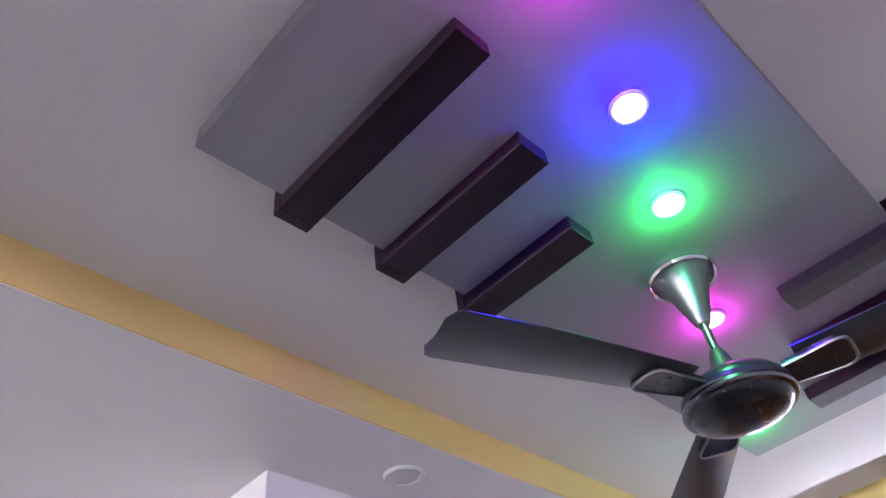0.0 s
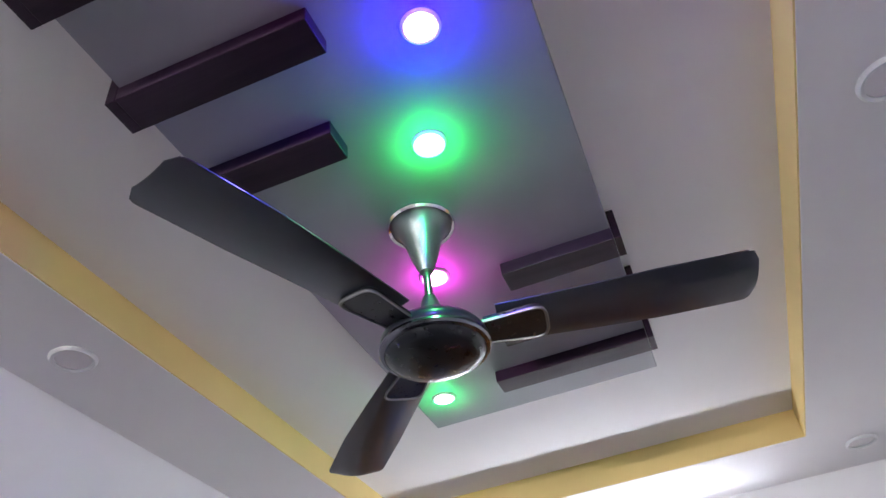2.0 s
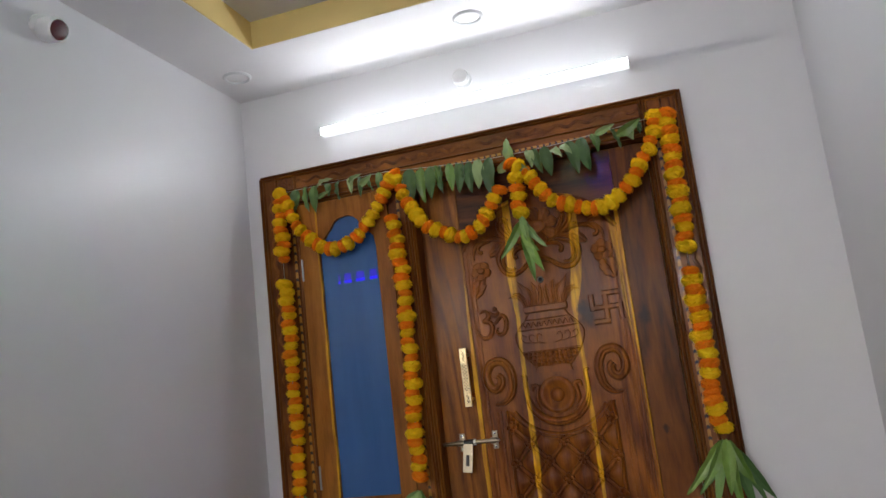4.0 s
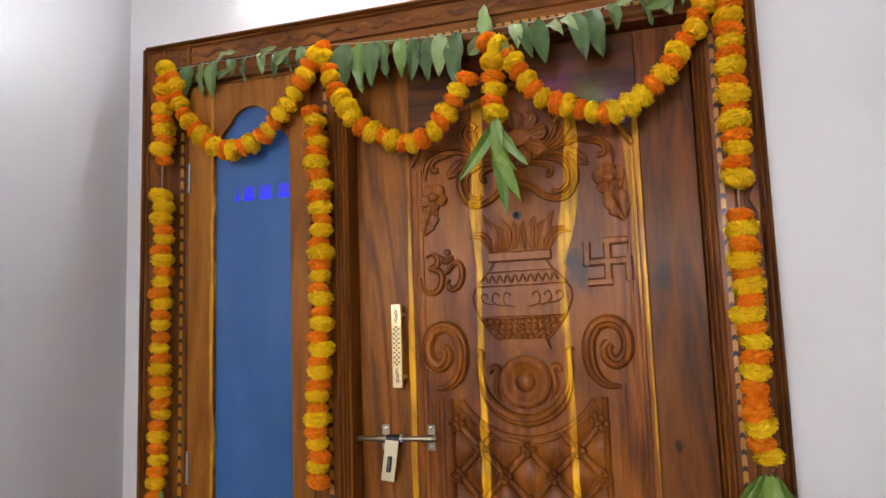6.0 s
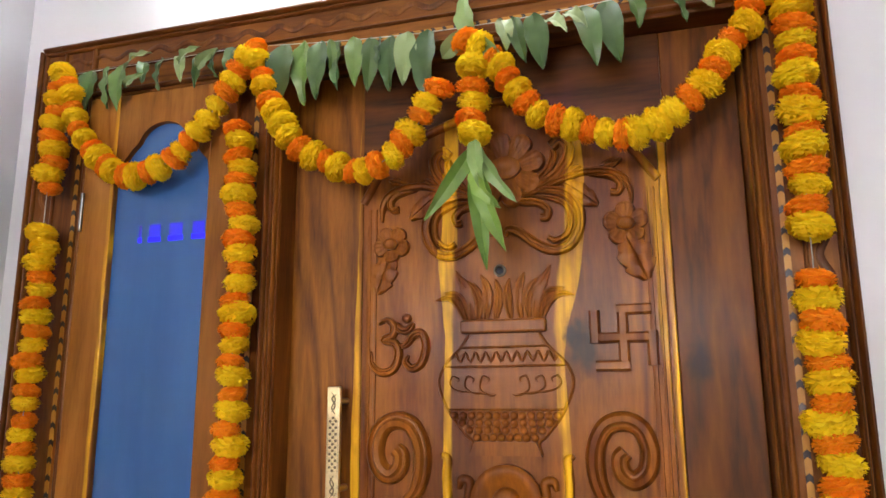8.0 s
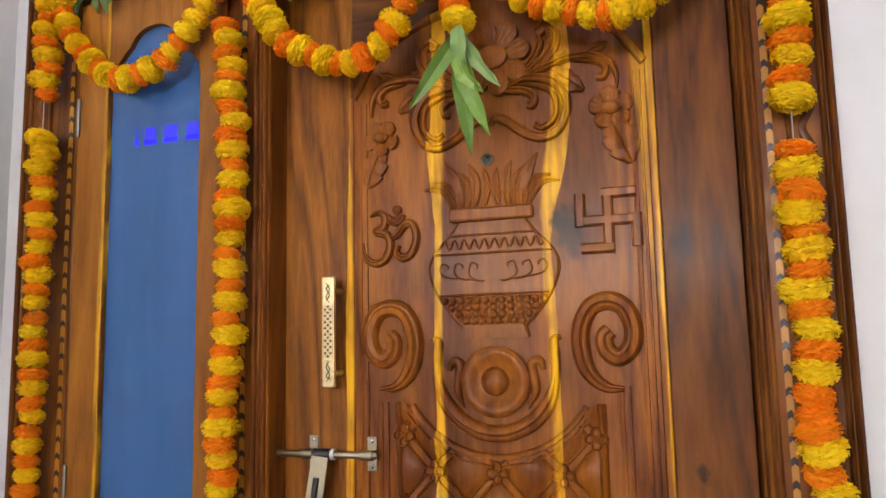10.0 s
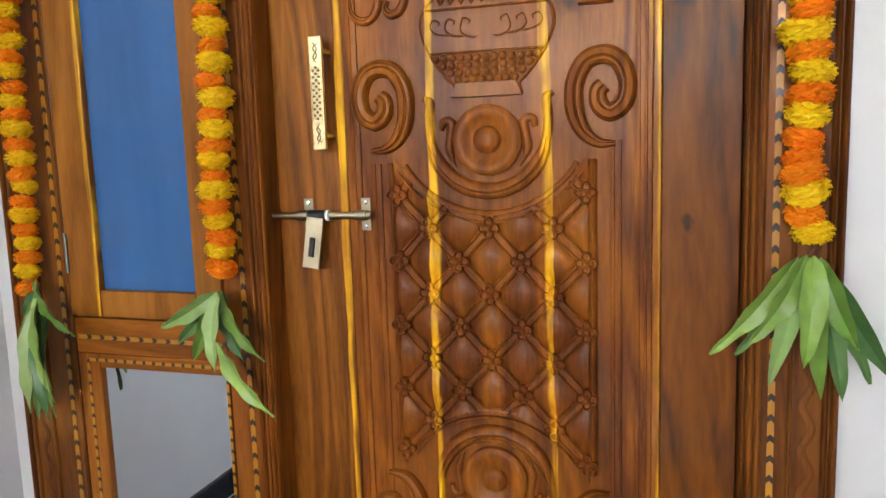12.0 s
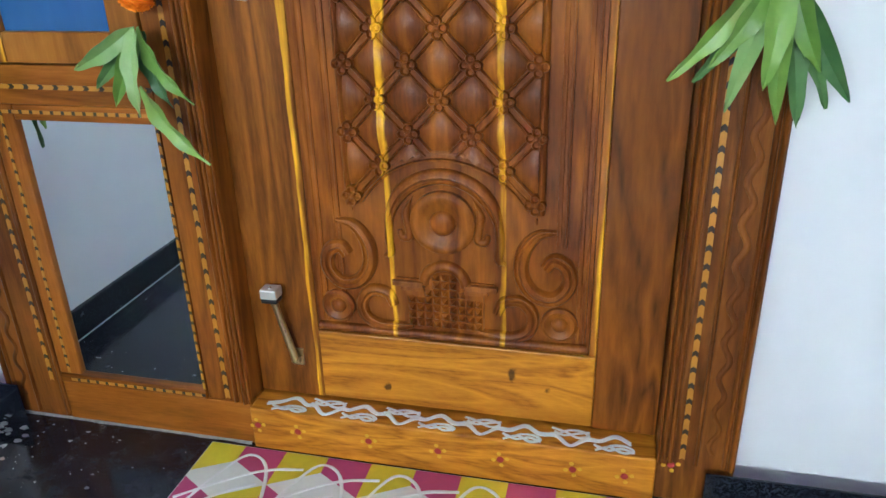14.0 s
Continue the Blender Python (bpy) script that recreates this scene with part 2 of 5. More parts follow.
part("baseboard", box(WALL_W, 0.045, -0.060, -0.0555, 0, 0.09, 0.001), M_SKIRT, label="black granite skirting", category="skirting", kind="structure")
part("baseboard", box(1.577, WALL_E, -0.060, -0.0555, 0, 0.092, 0.001), M_SKIRT, label="black granite skirting", category="skirting", kind="structure")
part("baseboard", box(WALL_W, WALL_W + 0.014, OPEN_Y, -0.061, 0, 0.088, 0.002), M_SKIRT, label="black granite skirting", category="skirting", kind="structure")
part("baseboard", box(WALL_E - 0.014, WALL_E, WALL_S, -0.061, 0, 0.088, 0.002), M_SKIRT, label="black granite skirting", category="skirting", kind="structure")

M_GROUT = plain("pale_grout", (0.45, 0.45, 0.44), 0.8, wear=0.2, scale=40)
part("trim", box(WALL_W + 0.0142, WALL_W + 0.0175, OPEN_Y, -0.061, 0, 0.0015), M_GROUT, label="pale grout line along the skirting", category="trim", kind="structure")

# ---- ceiling panel, its bars and its lamps ----
panel = part("ceiling_panel", box(0.638, 1.328, -2.893, -1.054, PANEL, CEIL_TOP - 0.001, 0.003), M_PANEL,
             label="long grey dropped panel fixed under the ceiling", category="ceiling panel")


def ceiling_bar(xa, xb, yc, wrap, group):
    """A dark wooden strip under the panel that folds up over the panel's edge."""
    w = 0.0355
    root = thing("ceiling_bar", ((xa + xb) / 2, yc, PANEL), "dark brown laminated bar wrapped over the ceiling panel edge, tinted violet for the LED light", "ceiling bar", group)
    part("strip", box(xa, xb, yc - w, yc + w, PANEL - 0.034, PANEL - 0.0005, 0.0018), M_BAR, root)
    if wrap < 0:
        part("end_cap", box(xa - 0.021, xa - 0.0005, yc - w, yc + w, PANEL - 0.034, CEIL_TOP - 0.002, 0.0015), M_BAR, root)
    else:
        part("end_cap", box(xb + 0.0005, xb + 0.017, yc - w, yc + w, PANEL - 0.034, CEIL_TOP - 0.002, 0.0015), M_BAR, root)
    return root


for xb, yc in ((1.075, -2.691), (0.994, -2.464), (0.920, -2.245)):
    ceiling_bar(0.6375, xb, yc, -1, "bars on the ceiling panel")
for xa, yc in ((1.066, -1.698), (0.985, -1.473), (0.903, -1.248)):
    ceiling_bar(xa, 1.3285, yc, 1, "bars on the ceiling panel")


def led_downlight(x, y, word, c, power):
    root = thing("led_downlight", (x, y, PANEL), "round recessed LED downlight glowing " + word, "downlight", "coloured lights in the ceiling panel")
    up = Matrix.Translation((x, y, PANEL)) @ Matrix.Diagonal((1, 1, -1, 1))
    part("bezel", lathe([(0.028, 0.0005), (0.0345, 0.0005), (0.0345, 0.003), (0.031, 0.006), (0.028, 0.005), (0.028, 0.0005)], 40, up), M_WHITE, root, smooth=True)
    hot = tuple(min(1.0, q * 0.35 + 0.65) for q in c)
    part("diffuser", lathe([(0.0, 0.0055), (0.021, 0.0055), (0.0275, 0.003), (0.0275, 0.0006), (0, 0.0006)], 36, up), glow("led_" + word, hot, 7.0), root, "glowing " + word + " diffuser", smooth=True)
    lamp = bpy.data.lights.new("led_" + word, "POINT")
    lamp.color, lamp.energy, lamp.shadow_soft_size = c, power, 0.02
    lo = new("led_lamp", lamp)
    lo.location = (x, y, PANEL - 0.028)


led_downlight(1.252, -2.685, "magenta", (1.0, 0.02, 0.85), 0.55)
led_downlight(1.145, -2.388, "blue", (0.010, 0.0, 1.0), 1.15)
led_downlight(1.060, -2.146, "green", (0.02, 1.0, 0.12), 0.6)
led_downlight(0.915, -1.762, "pink", (1.0, 0.03, 0.7), 0.45)
led_downlight(0.725, -1.223, "pale_green", (0.03, 1.0, 0.18), 0.3)


M_BEZEL = plain("greyed_white_bezel", (0.68, 0.68, 0.69), 0.4, wear=0.04)


def unlit_downlight(x, y):
    root = thing("downlight", (x, y, CEIL), "small round white downlight, switched off, flush in the ceiling", "downlight", "unlit downlights")
    up = Matrix.Translation((x, y, CEIL)) @ Matrix.Diagonal((1.15, 1.15, -1, 1))
    part("bezel", lathe([(0.036, 0.0003), (0.047, 0.0003), (0.047, 0.003), (0.042, 0.0085), (0.036, 0.006), (0.036, 0.0003)], 40, up), M_BEZEL, root, smooth=True)
    part("diffuser", lathe([(0, 0.0025), (0.0355, 0.0025), (0.0355, 0.0004), (0, 0.0004)], 36, up), M_CEIL, root)


for x, y in ((0.076, -1.96), (1.875, -1.96), (0.048, -0.229), (0.975, -0.229), (1.904, -0.237), (0.105, -3.7), (1.837, -3.7), (-1.5, -3.9)):
    unlit_downlight(x, y)

# ---- ceiling fan ----
FX, FY, FZ = 0.957, -1.943, 2.236
fan = thing("ceiling_fan", (FX, FY, PANEL), "grey three-blade ceiling fan with chrome trim, standing still", "fan")
at = Matrix.Translation((FX, FY, 0))
part("canopy", lathe([(0.0, PANEL - 0.0005), (0.064, PANEL - 0.0005), (0.066, PANEL - 0.006), (0.060, PANEL - 0.012), (0.050, PANEL - 0.024), (0.040, PANEL - 0.050), (0.030, PANEL - 0.085), (0.020, PANEL - 0.118), (0.014, PANEL - 0.132), (0, PANEL - 0.132)], 40, at), M_CANOPY, fan, "satin metal bell canopy", smooth=True)
part("canopy_ring", lathe([(0.0655, PANEL - 0.0006), (0.0710, PANEL - 0.001), (0.0735, PANEL - 0.007), (0.0700, PANEL - 0.013), (0.0650, PANEL - 0.010)], 40, at), M_CHROME, fan, smooth=True)
part("rod", lathe([(0.0, PANEL - 0.10), (0.0085, PANEL - 0.10), (0.0085, FZ + 0.08), (0, FZ + 0.08)], 20, at), M_CHROME, fan, smooth=True)
part("lower_cover", lathe([(0.0, FZ + 0.118), (0.013, FZ + 0.118), (0.018, FZ + 0.105), (0.026, FZ + 0.075), (0.038, FZ + 0.052), (0.050, FZ + 0.042), (0, FZ + 0.042)], 36, at), M_CANOPY, fan, smooth=True)
part("motor", lathe([(0, FZ + 0.048), (0.06, FZ + 0.046), (0.088, FZ + 0.036), (0.102, FZ + 0.018), (0.104, FZ + 0.002), (0.099, FZ - 0.006), (0, FZ - 0.006)], 56, at), M_FAN, fan, smooth=True)
part("hub_ring", lathe([(0.0995, FZ - 0.002), (0.1045, FZ + 0.001), (0.1062, FZ - 0.005), (0.103, FZ - 0.010), (0.096, FZ - 0.012), (0.0955, FZ - 0.009)], 56, at), M_HUB_RING, fan, "gunmetal ring", smooth=True)
part("bottom_cap", lathe([(0.0955, FZ - 0.010), (0.091, FZ - 0.019), (0.075, FZ - 0.028), (0.045, FZ - 0.034), (0, FZ - 0.036)], 56, at), M_FAN_HUB, fan, "glossy dark domed cap", smooth=True)


def blade_mesh():
    """A long pressed blade along +x, a little twisted, with a squared, rounded tip."""
    bm = bmesh.new()
    rows = []
    n, k = 50, 8
    for i in range(n + 1):
        s = i / n
        r = 0.125 + s * 0.480
        half = 0.052 + 0.016 * min(1, s * 1.6)
        cut = 0.0
        if s > 0.95:
            q = (s - 0.95) / 0.05
            cut = half * 0.42 * (1 - math.sqrt(max(0.0, 1 - q * q)))
        tw = radians(-8 + 3 * s)
        row = []
        for j in range(k + 1):
            u = j / k * 2 - 1
            w = u * (half - cut) + 0.004 * math.sin(s * 3)
            row.append((r, w * math.cos(tw), w * math.sin(tw) - 0.006 * (1 - u * u)))
        rows.append(row)
    for dz in (0.0, 0.0022):
        vs = [[bm.verts.new((a, b, c + dz)) for a, b, c in row] for row in rows]
        for r0, r1 in zip(vs, vs[1:]):
            for j in range(k):
                bm.faces.new((r0[j], r0[j + 1], r1[j + 1], r1[j]))
        if dz == 0.0:
            low = vs
    rim = lambda g: g[0] + [r[-1] for r in g[1:]] + g[-1][::-1][1:] + [r[0] for r in g[::-1][1:-1]]
    a, b = rim(low), rim(vs)
    for i in range(len(a)):
        j = (i + 1) % len(a)
        bm.faces.new((a[i], a[j], b[j], b[i]))
    return bm


def arm_mesh(flat):
    """The blade's holder: a pressed tongue, or its raised chrome rim."""
    out = []
    for i in range(49):
        a = -math.pi / 2 + math.pi * i / 48
        c, s = math.cos(a), math.sin(a)
        out.append((0.185 + 0.030 * math.copysign(abs(c) ** 0.55, c), 0.040 * math.copysign(abs(s) ** 0.55, s)))
    out = [(0.098, -0.030)] + out + [(0.098, 0.030)]
    tw = radians(-8)
    bm = bmesh.new()
    if flat:
        a = [bm.verts.new((x, y * math.cos(tw), y * math.sin(tw) - 0.013)) for x, y in out]
        b = [bm.verts.new((x, y * math.cos(tw), y * math.sin(tw) - 0.003)) for x, y in out]
        bm.faces.new(a)
        bm.faces.new(b[::-1])
        for i in range(len(a)):
            j = (i + 1) % len(a)
            bm.faces.new((a[i], a[j], b[j], b[i]))
        return bm
    prev = None
    for k, (x, y) in enumerate(out):
        x0, y0 = 0.150, 0.0
        d = Vector((x - x0, y - y0)).normalized()
        ring = []
        for q in range(6):
            a = 2 * math.pi * q / 6
            rr = 0.0032 * math.cos(a)
            yy = y + d.y * rr
            ring.append(bm.verts.new((x + d.x * rr, yy * math.cos(tw), yy * math.sin(tw) - 0.013 + 0.0032 * math.sin(a))))
        if prev:
            for q in range(6):
                bm.faces.new((prev[q], prev[(q + 1) % 6], ring[(q + 1) % 6], ring[q]))
        prev = ring
    return bm


for i in range(3):
    turn = Matrix.Translation((FX, FY, FZ + 0.027)) @ Matrix.Rotation(radians(11.0 + 120 * i), 4, "Z")
    holder_of = fan
    for nm, bmx, mt in (("blade", blade_mesh(), M_FAN), ("blade_arm", arm_mesh(True), M_FAN_HUB), ("arm_rim", arm_mesh(False), M_SATIN)):
        bmx.transform(turn)
        piece = part(nm, bmx, mt, holder_of, "dark grey blade" if nm == "blade" else "", smooth=True)
        holder_of = piece if nm == "blade" else holder_of

# ---- tube light over the door ----
tube = thing("tube_light", (0.883, 0, 2.281), "lit white LED tube batten on the wall over the door", "tube light")
part("body", box(0.2865, 1.4795, -0.036, 0, 2.2660, 2.2960, 0.004), glow("milky_batten_body", (0.93, 0.96, 1.0), 0.5), tube, "milky white body lit from within")
part("diffuser", box(0.2885, 1.4775, -0.0374, -0.0364, 2.2675, 2.2945, 0.0003, seg=1), M_TUBE, tube, "glowing white diffuser")
for x in (0.2845, 1.4815):
    part("end_cap", box(x - 0.0018, x + 0.0018, -0.0385, 0, 2.2655, 2.2965, 0.001), M_WHITE, tube)


def fill_tube(x):
    """An added fill light, never in view: a tube batten high on the wider room's far wall."""
    root = thing("tube_light", (x, WALL_S, 2.22), "added fill light, an unseen white tube batten on the far room wall", "tube light", "room tube lights")
    part("base", box(x - 0.62, x + 0.62, WALL_S, WALL_S + 0.018, 2.205, 2.235, 0.003), M_WHITE, root)
    part("diffuser", box(x - 0.61, x + 0.61, WALL_S + 0.0185, WALL_S + 0.038, 2.203, 2.237, 0.008, seg=3), M_TUBE2, root, "glowing white diffuser")


for x in (-1.15, 0.35, 1.36):
    fill_tube(x)


def holder(at, way, label, eye, k=1.0, long=1.0):
    """A round wall holder: flange, barrel and the dark or plain end."""
    root = thing("lamp_holder", at, label, "lamp holder")
    m = Matrix.Translation(at) @ Vector(way).to_track_quat("Z", "Y").to_matrix().to_4x4() @ Matrix.Diagonal((k, k, long, 1))
    part("flange", lathe([(0, 0), (0.028, 0), (0.028, 0.005), (0.024, 0.009), (0.019, 0.010), (0, 0.010)], 32, m), M_WHITE, root, smooth=True)
    part("barrel", lathe([(0, 0.010), (0.021, 0.0105), (0.0235, 0.02), (0.0245, 0.045), (0.023, 0.056), (0.0195, 0.058), (0.0195, 0.048), (0, 0.048)], 32, m), eye if eye is M_SATIN else M_WHITE, root, smooth=True)
    part("socket", lathe([(0, 0.0485), (0.019, 0.0485), (0.019, 0.056), (0.014, 0.058), (0, 0.055)], 28, m), eye, root, smooth=True)


holder((WALL_W, -1.031, 2.376), (1, -0.1, -0.35), "white wall lamp holder with a dark red socket", M_RED, 1.5, 1.35)
holder((WALL_E, -0.980, 2.398), (-1, 0, 0), "round silver-grey cap on the side wall", M_SATIN, 1.30, 0.42)
holder((0.874, 0, 2.371), (0, -1, 0), "plain white round lamp holder over the tube light", M_WHITE, 1.25, 0.8)

# ---- door set ----
LEAF = 0.020            # face of the door leaf
FRONT = -0.040          # face of the frame
CX = 1.0625             # middle line of the carving


def streaked(name, dark, mid, pale, streaks, knots=(), **kw):
    """The varnished teak with long golden sapwood streaks: (sharp side, strength, ((height, left edge, right edge), ...))."""
    m = wood(name, dark, mid, pale, **kw)
    nt = m.node_tree
    b = nt.nodes["Principled BSDF"]
    old = b.inputs["Base Color"].links[0].from_socket
    tc = nt.nodes.new("ShaderNodeTexCoord")
    sep = nt.nodes.new("ShaderNodeSeparateXYZ")
    nt.links.new(tc.outputs["Object"], sep.inputs[0])

    def math_node(op, a, c):
        q = nt.nodes.new("ShaderNodeMath")
        q.operation = op
        for k, v in enumerate((a, c)):
            if isinstance(v, (int, float)):
                q.inputs[k].default_value = v
            else:
                nt.links.new(v, q.inputs[k])
        return q.outputs[0]

    def noise_at(sx, sz, scale, detail):
        mp = nt.nodes.new("ShaderNodeMapping")
        mp.inputs["Scale"].default_value = (sx, sx, sz)
        nt.links.new(tc.outputs["Object"], mp.inputs["Vector"])
        q = add(nt, "ShaderNodeTexNoise", Scale=scale, Detail=detail)
        nt.links.new(mp.outputs[0], q.inputs["Vector"])
        return q.outputs["Fac"]

    wob = math_node("MULTIPLY", math_node("SUBTRACT", noise_at(0.4, 1, 7.0, 3.0), 0.5), 0.012)
    grain = noise_at(1, 0.05, 110.0, 3.0)
    patch = noise_at(2.0, 0.8, 9.0, 4.0)
    x = math_node("ADD", sep.outputs["X"], wob)
    height = math_node("DIVIDE", sep.outputs["Z"], 2.0)
    sapc = ramp(nt, grain, [(0.30, (0.56, 0.23, 0.006)), (0.62, (0.92, 0.50, 0.010))])
    for side, strength, stops in streaks:
        edges = ramp(nt, height, [(z / 2.0, (lo - 0.2, hi - 0.2, 0)) for z, lo, hi in stops])
        eds = nt.nodes.new("ShaderNodeSeparateColor")
        nt.links.new(edges, eds.inputs[0])
        off = math_node("SUBTRACT", x, 0.2)
        masks = []
        for which, d in ((0, math_node("SUBTRACT", off, eds.outputs[0])), (1, math_node("SUBTRACT", eds.outputs[1], off))):
            soft = which != side
            d = math_node("ADD", d, math_node("MULTIPLY", math_node("SUBTRACT", grain, 0.5), 0.012 if soft else 0.002))
            mr = nt.nodes.new("ShaderNodeMapRange")
            mr.inputs["From Min"].default_value, mr.inputs["From Max"].default_value = (-0.0030, 0.0035) if soft else (-0.0006, 0.0010)
            nt.links.new(d, mr.inputs["Value"])
            masks.append(mr.outputs[0])
        fade = nt.nodes.new("ShaderNodeMapRange")
        fade.inputs["From Min"].default_value, fade.inputs["From Max"].default_value = 0.36, 0.56
        fade.inputs["To Min"].default_value, fade.inputs["To Max"].default_value = 0.45, 1.0
        nt.links.new(patch, fade.inputs["Value"])
        f = math_node("MULTIPLY", math_node("MULTIPLY", math_node("MULTIPLY", masks[0], masks[1]), strength), fade.outputs[0])
        mx = nt.nodes.new("ShaderNodeMix")
        mx.data_type = "RGBA"
        nt.links.new(f, mx.inputs["Factor"])
        nt.links.new(old, mx.inputs["A"])
        nt.links.new(sapc, mx.inputs["B"])
        old = mx.outputs["Result"]
    rough_edge = math_node("MULTIPLY", math_node("SUBTRACT", noise_at(1, 0.7, 45.0, 4.0), 0.5), 0.035)
    for kx, kz, kr in knots:
        dx = math_node("SUBTRACT", sep.outputs["X"], kx)
        dz = math_node("MULTIPLY", math_node("SUBTRACT", sep.outputs["Z"], kz), 0.6)
        far = math_node("SQRT", math_node("ADD", math_node("MULTIPLY", dx, dx), math_node("MULTIPLY", dz, dz)), 0.0)
        mr = nt.nodes.new("ShaderNodeMapRange")
        mr.inputs["From Min"].default_value, mr.inputs["From Max"].default_value = kr * 0.35, kr
        mr.inputs["To Min"].default_value, mr.inputs["To Max"].default_value = 0.85, 0.0
        nt.links.new(math_node("ADD", far, rough_edge), mr.inputs["Value"])
        mx = nt.nodes.new("ShaderNodeMix")
        mx.data_type = "RGBA"
        nt.links.new(mr.outputs[0], mx.inputs["Factor"])
        nt.links.new(old, mx.inputs["A"])
        mx.inputs["B"].default_value = (0.020, 0.006, 0.002, 1)
        old = mx.outputs["Result"]
    nt.links.new(old, b.inputs["Base Color"])
    return m


SAP_LEFT = (0, 0.95, ((0.28, 0.953, 0.961), (0.557, 0.951, 0.961), (0.705, 0.947, 0.960), (0.85, 0.948, 0.964), (0.92, 0.949, 0.969), (1.30, 0.949, 0.963), (1.46, 0.953, 0.968), (1.60, 0.940, 0.973), (1.66, 0.948, 0.976), (1.90, 0.955, 0.980)))
SAP_RIGHT = (1, 0.95, ((0.28, 1.175, 1.184), (0.575, 1.173, 1.182), (0.824, 1.167, 1.176), (0.92, 1.164, 1.180), (1.283, 1.158, 1.176), (1.42, 1.156, 1.168), (1.465, 1.152, 1.176), (1.517, 1.157, 1.191), (1.58, 1.165, 1.205), (1.634, 1.176, 1.213), (1.75, 1.186, 1.216), (1.90, 1.19, 1.21)))
SAP_EDGE = (1, 0.62, ((0.9, 1.359, 1.361), (1.21, 1.352, 1.363), (1.29, 1.345, 1.364), (1.46, 1.331, 1.366), (1.62, 1.329, 1.368), (1.79, 1.318, 1.372)))
SAP_STILE = (0, 0.9, ((0.2, 0.772, 0.777), (0.8, 0.771, 0.780), (1.0, 0.769, 0.786), (1.3, 0.769, 0.787), (1.48, 0.773, 0.783), (1.62, 0.778, 0.7785), (1.95, 0.779, 0.7785)))
M_CARVED = streaked("carved_panel_teak", (0.056, 0.014, 0.003), (0.165, 0.046, 0.0068), (0.34, 0.118, 0.014), [SAP_LEFT, SAP_RIGHT, SAP_EDGE], [(1.203, 1.432, 0.036), (1.185, 1.458, 0.018)], scale=5.0, coat=0.12, gloss=0.24, shift=0.0)
M_LEFT_STILE = streaked("left_stile_teak", (0.055, 0.017, 0.004), (0.17, 0.056, 0.008), (0.33, 0.125, 0.017), [SAP_STILE])
M_STILE = streaked("dark_teak_stile", (0.034, 0.010, 0.002), (0.130, 0.040, 0.006), (0.24, 0.080, 0.011), [], [(1.392, 1.405, 0.024), (1.405, 1.02, 0.012)], coat=0.05, gloss=0.20, swirl=1.7, scale=4.2, stretch=7.0)
M_PLANK = streaked("golden_teak_plank", (0.15, 0.050, 0.006), (0.37, 0.145, 0.014), (0.54, 0.24, 0.022), [], [(1.198, 0.218, 0.010), (1.268, 0.190, 0.009), (0.93, 0.15, 0.006)], across="z", scale=9, stretch=6.5, swirl=1.0)


def smooth_line(ctrl, n=60):
    """A smooth line through the given points (Catmull-Rom)."""
    p = [Vector(q) for q in ctrl]
    p = [2 * p[0] - p[1]] + p + [2 * p[-1] - p[-2]]
    out = []
    m = len(p) - 3
    for i in range(n + 1):
        s = min(i / n * m, m - 1e-6)
        k = int(s)
        t = s - k
        a, b, c, d = p[k:k + 4]
        out.append(0.5 * ((2 * b) + (c - a) * t + (2 * a - 5 * b + 4 * c - d) * t * t + (3 * b - a - 3 * c + d) * t ** 3))
    return out


ROUND = [(-1, 0), (-0.92, 0.42), (-0.62, 0.82), (0, 1), (0.62, 0.82), (0.92, 0.42), (1, 0)]
GROOVED = [(-1, 0), (-0.95, 0.6), (-0.75, 0.85), (-0.5, 0.6), (-0.3, 0.62), (0, 1.0), (0.55, 0.9), (0.9, 0.5), (1, 0)]
FLUTED = [(-1, 0), (-0.9, 0.9), (-0.55, 1.0), (-0.45, 0.45), (0.15, 0.45), (0.25, 0.8), (0.7, 0.7), (0.95, 0.4), (1, 0)]


def relief(path, w, h, y=LEAF, profile=ROUND, ends=(0.35, 0.35), bm=None, leafy=False):
    """A raised carved ridge along a line in x and z, on the face at depth y."""
    bm = bm or bmesh.new()
    n = len(path) - 1
    prev = None
    for i, p in enumerate(path):
        a, b = path[max(i - 1, 0)], path[min(i + 1, n)]
        d = (Vector(b) - Vector(a))
        d = d.normalized() if d.length > 1e-9 else Vector((1, 0))
        s = i / n
        f = ends[0] + (1 - ends[0]) * min(1, s / 0.25) if s < 0.25 else (ends[1] + (1 - ends[1]) * min(1, (1 - s) / 0.25) if s > 0.75 else 1)
        f = f * f * (3 - 2 * f) if f < 1 else 1
        if leafy:
            f = math.sin(math.pi * (0.12 + 0.86 * s)) ** 0.8
        ring = [bm.verts.new((p[0] - d.y * u * w * f, y - v * h * (0.4 + 0.6 * f) + (0.001 if v == 0 else 0), p[1] + d.x * u * w * f)) for u, v in profile]
        if prev:
            for k in range(len(ring) - 1):
                bm.faces.new((prev[k], prev[k + 1], ring[k + 1], ring[k]))
        else:
            bm.faces.new(ring)
        prev = ring
    bm.faces.new(prev[::-1])
    return bm


def arc(cx, cz, r, a0, a1, n=48):
    return [(cx + r * math.cos(radians(a0 + (a1 - a0) * i / n)), cz + r * math.sin(radians(a0 + (a1 - a0) * i / n))) for i in range(n + 1)]


def spiral(cx, cz, r0, r1, a0, a1, n=64):
    return [(cx + (r0 + (r1 - r0) * i / n) * math.cos(radians(a0 + (a1 - a0) * i / n)), cz + (r0 + (r1 - r0) * i / n) * math.sin(radians(a0 + (a1 - a0) * i / n))) for i in range(n + 1)]


def flip(path):
    return [(2 * CX - x, z) for x, z in path]


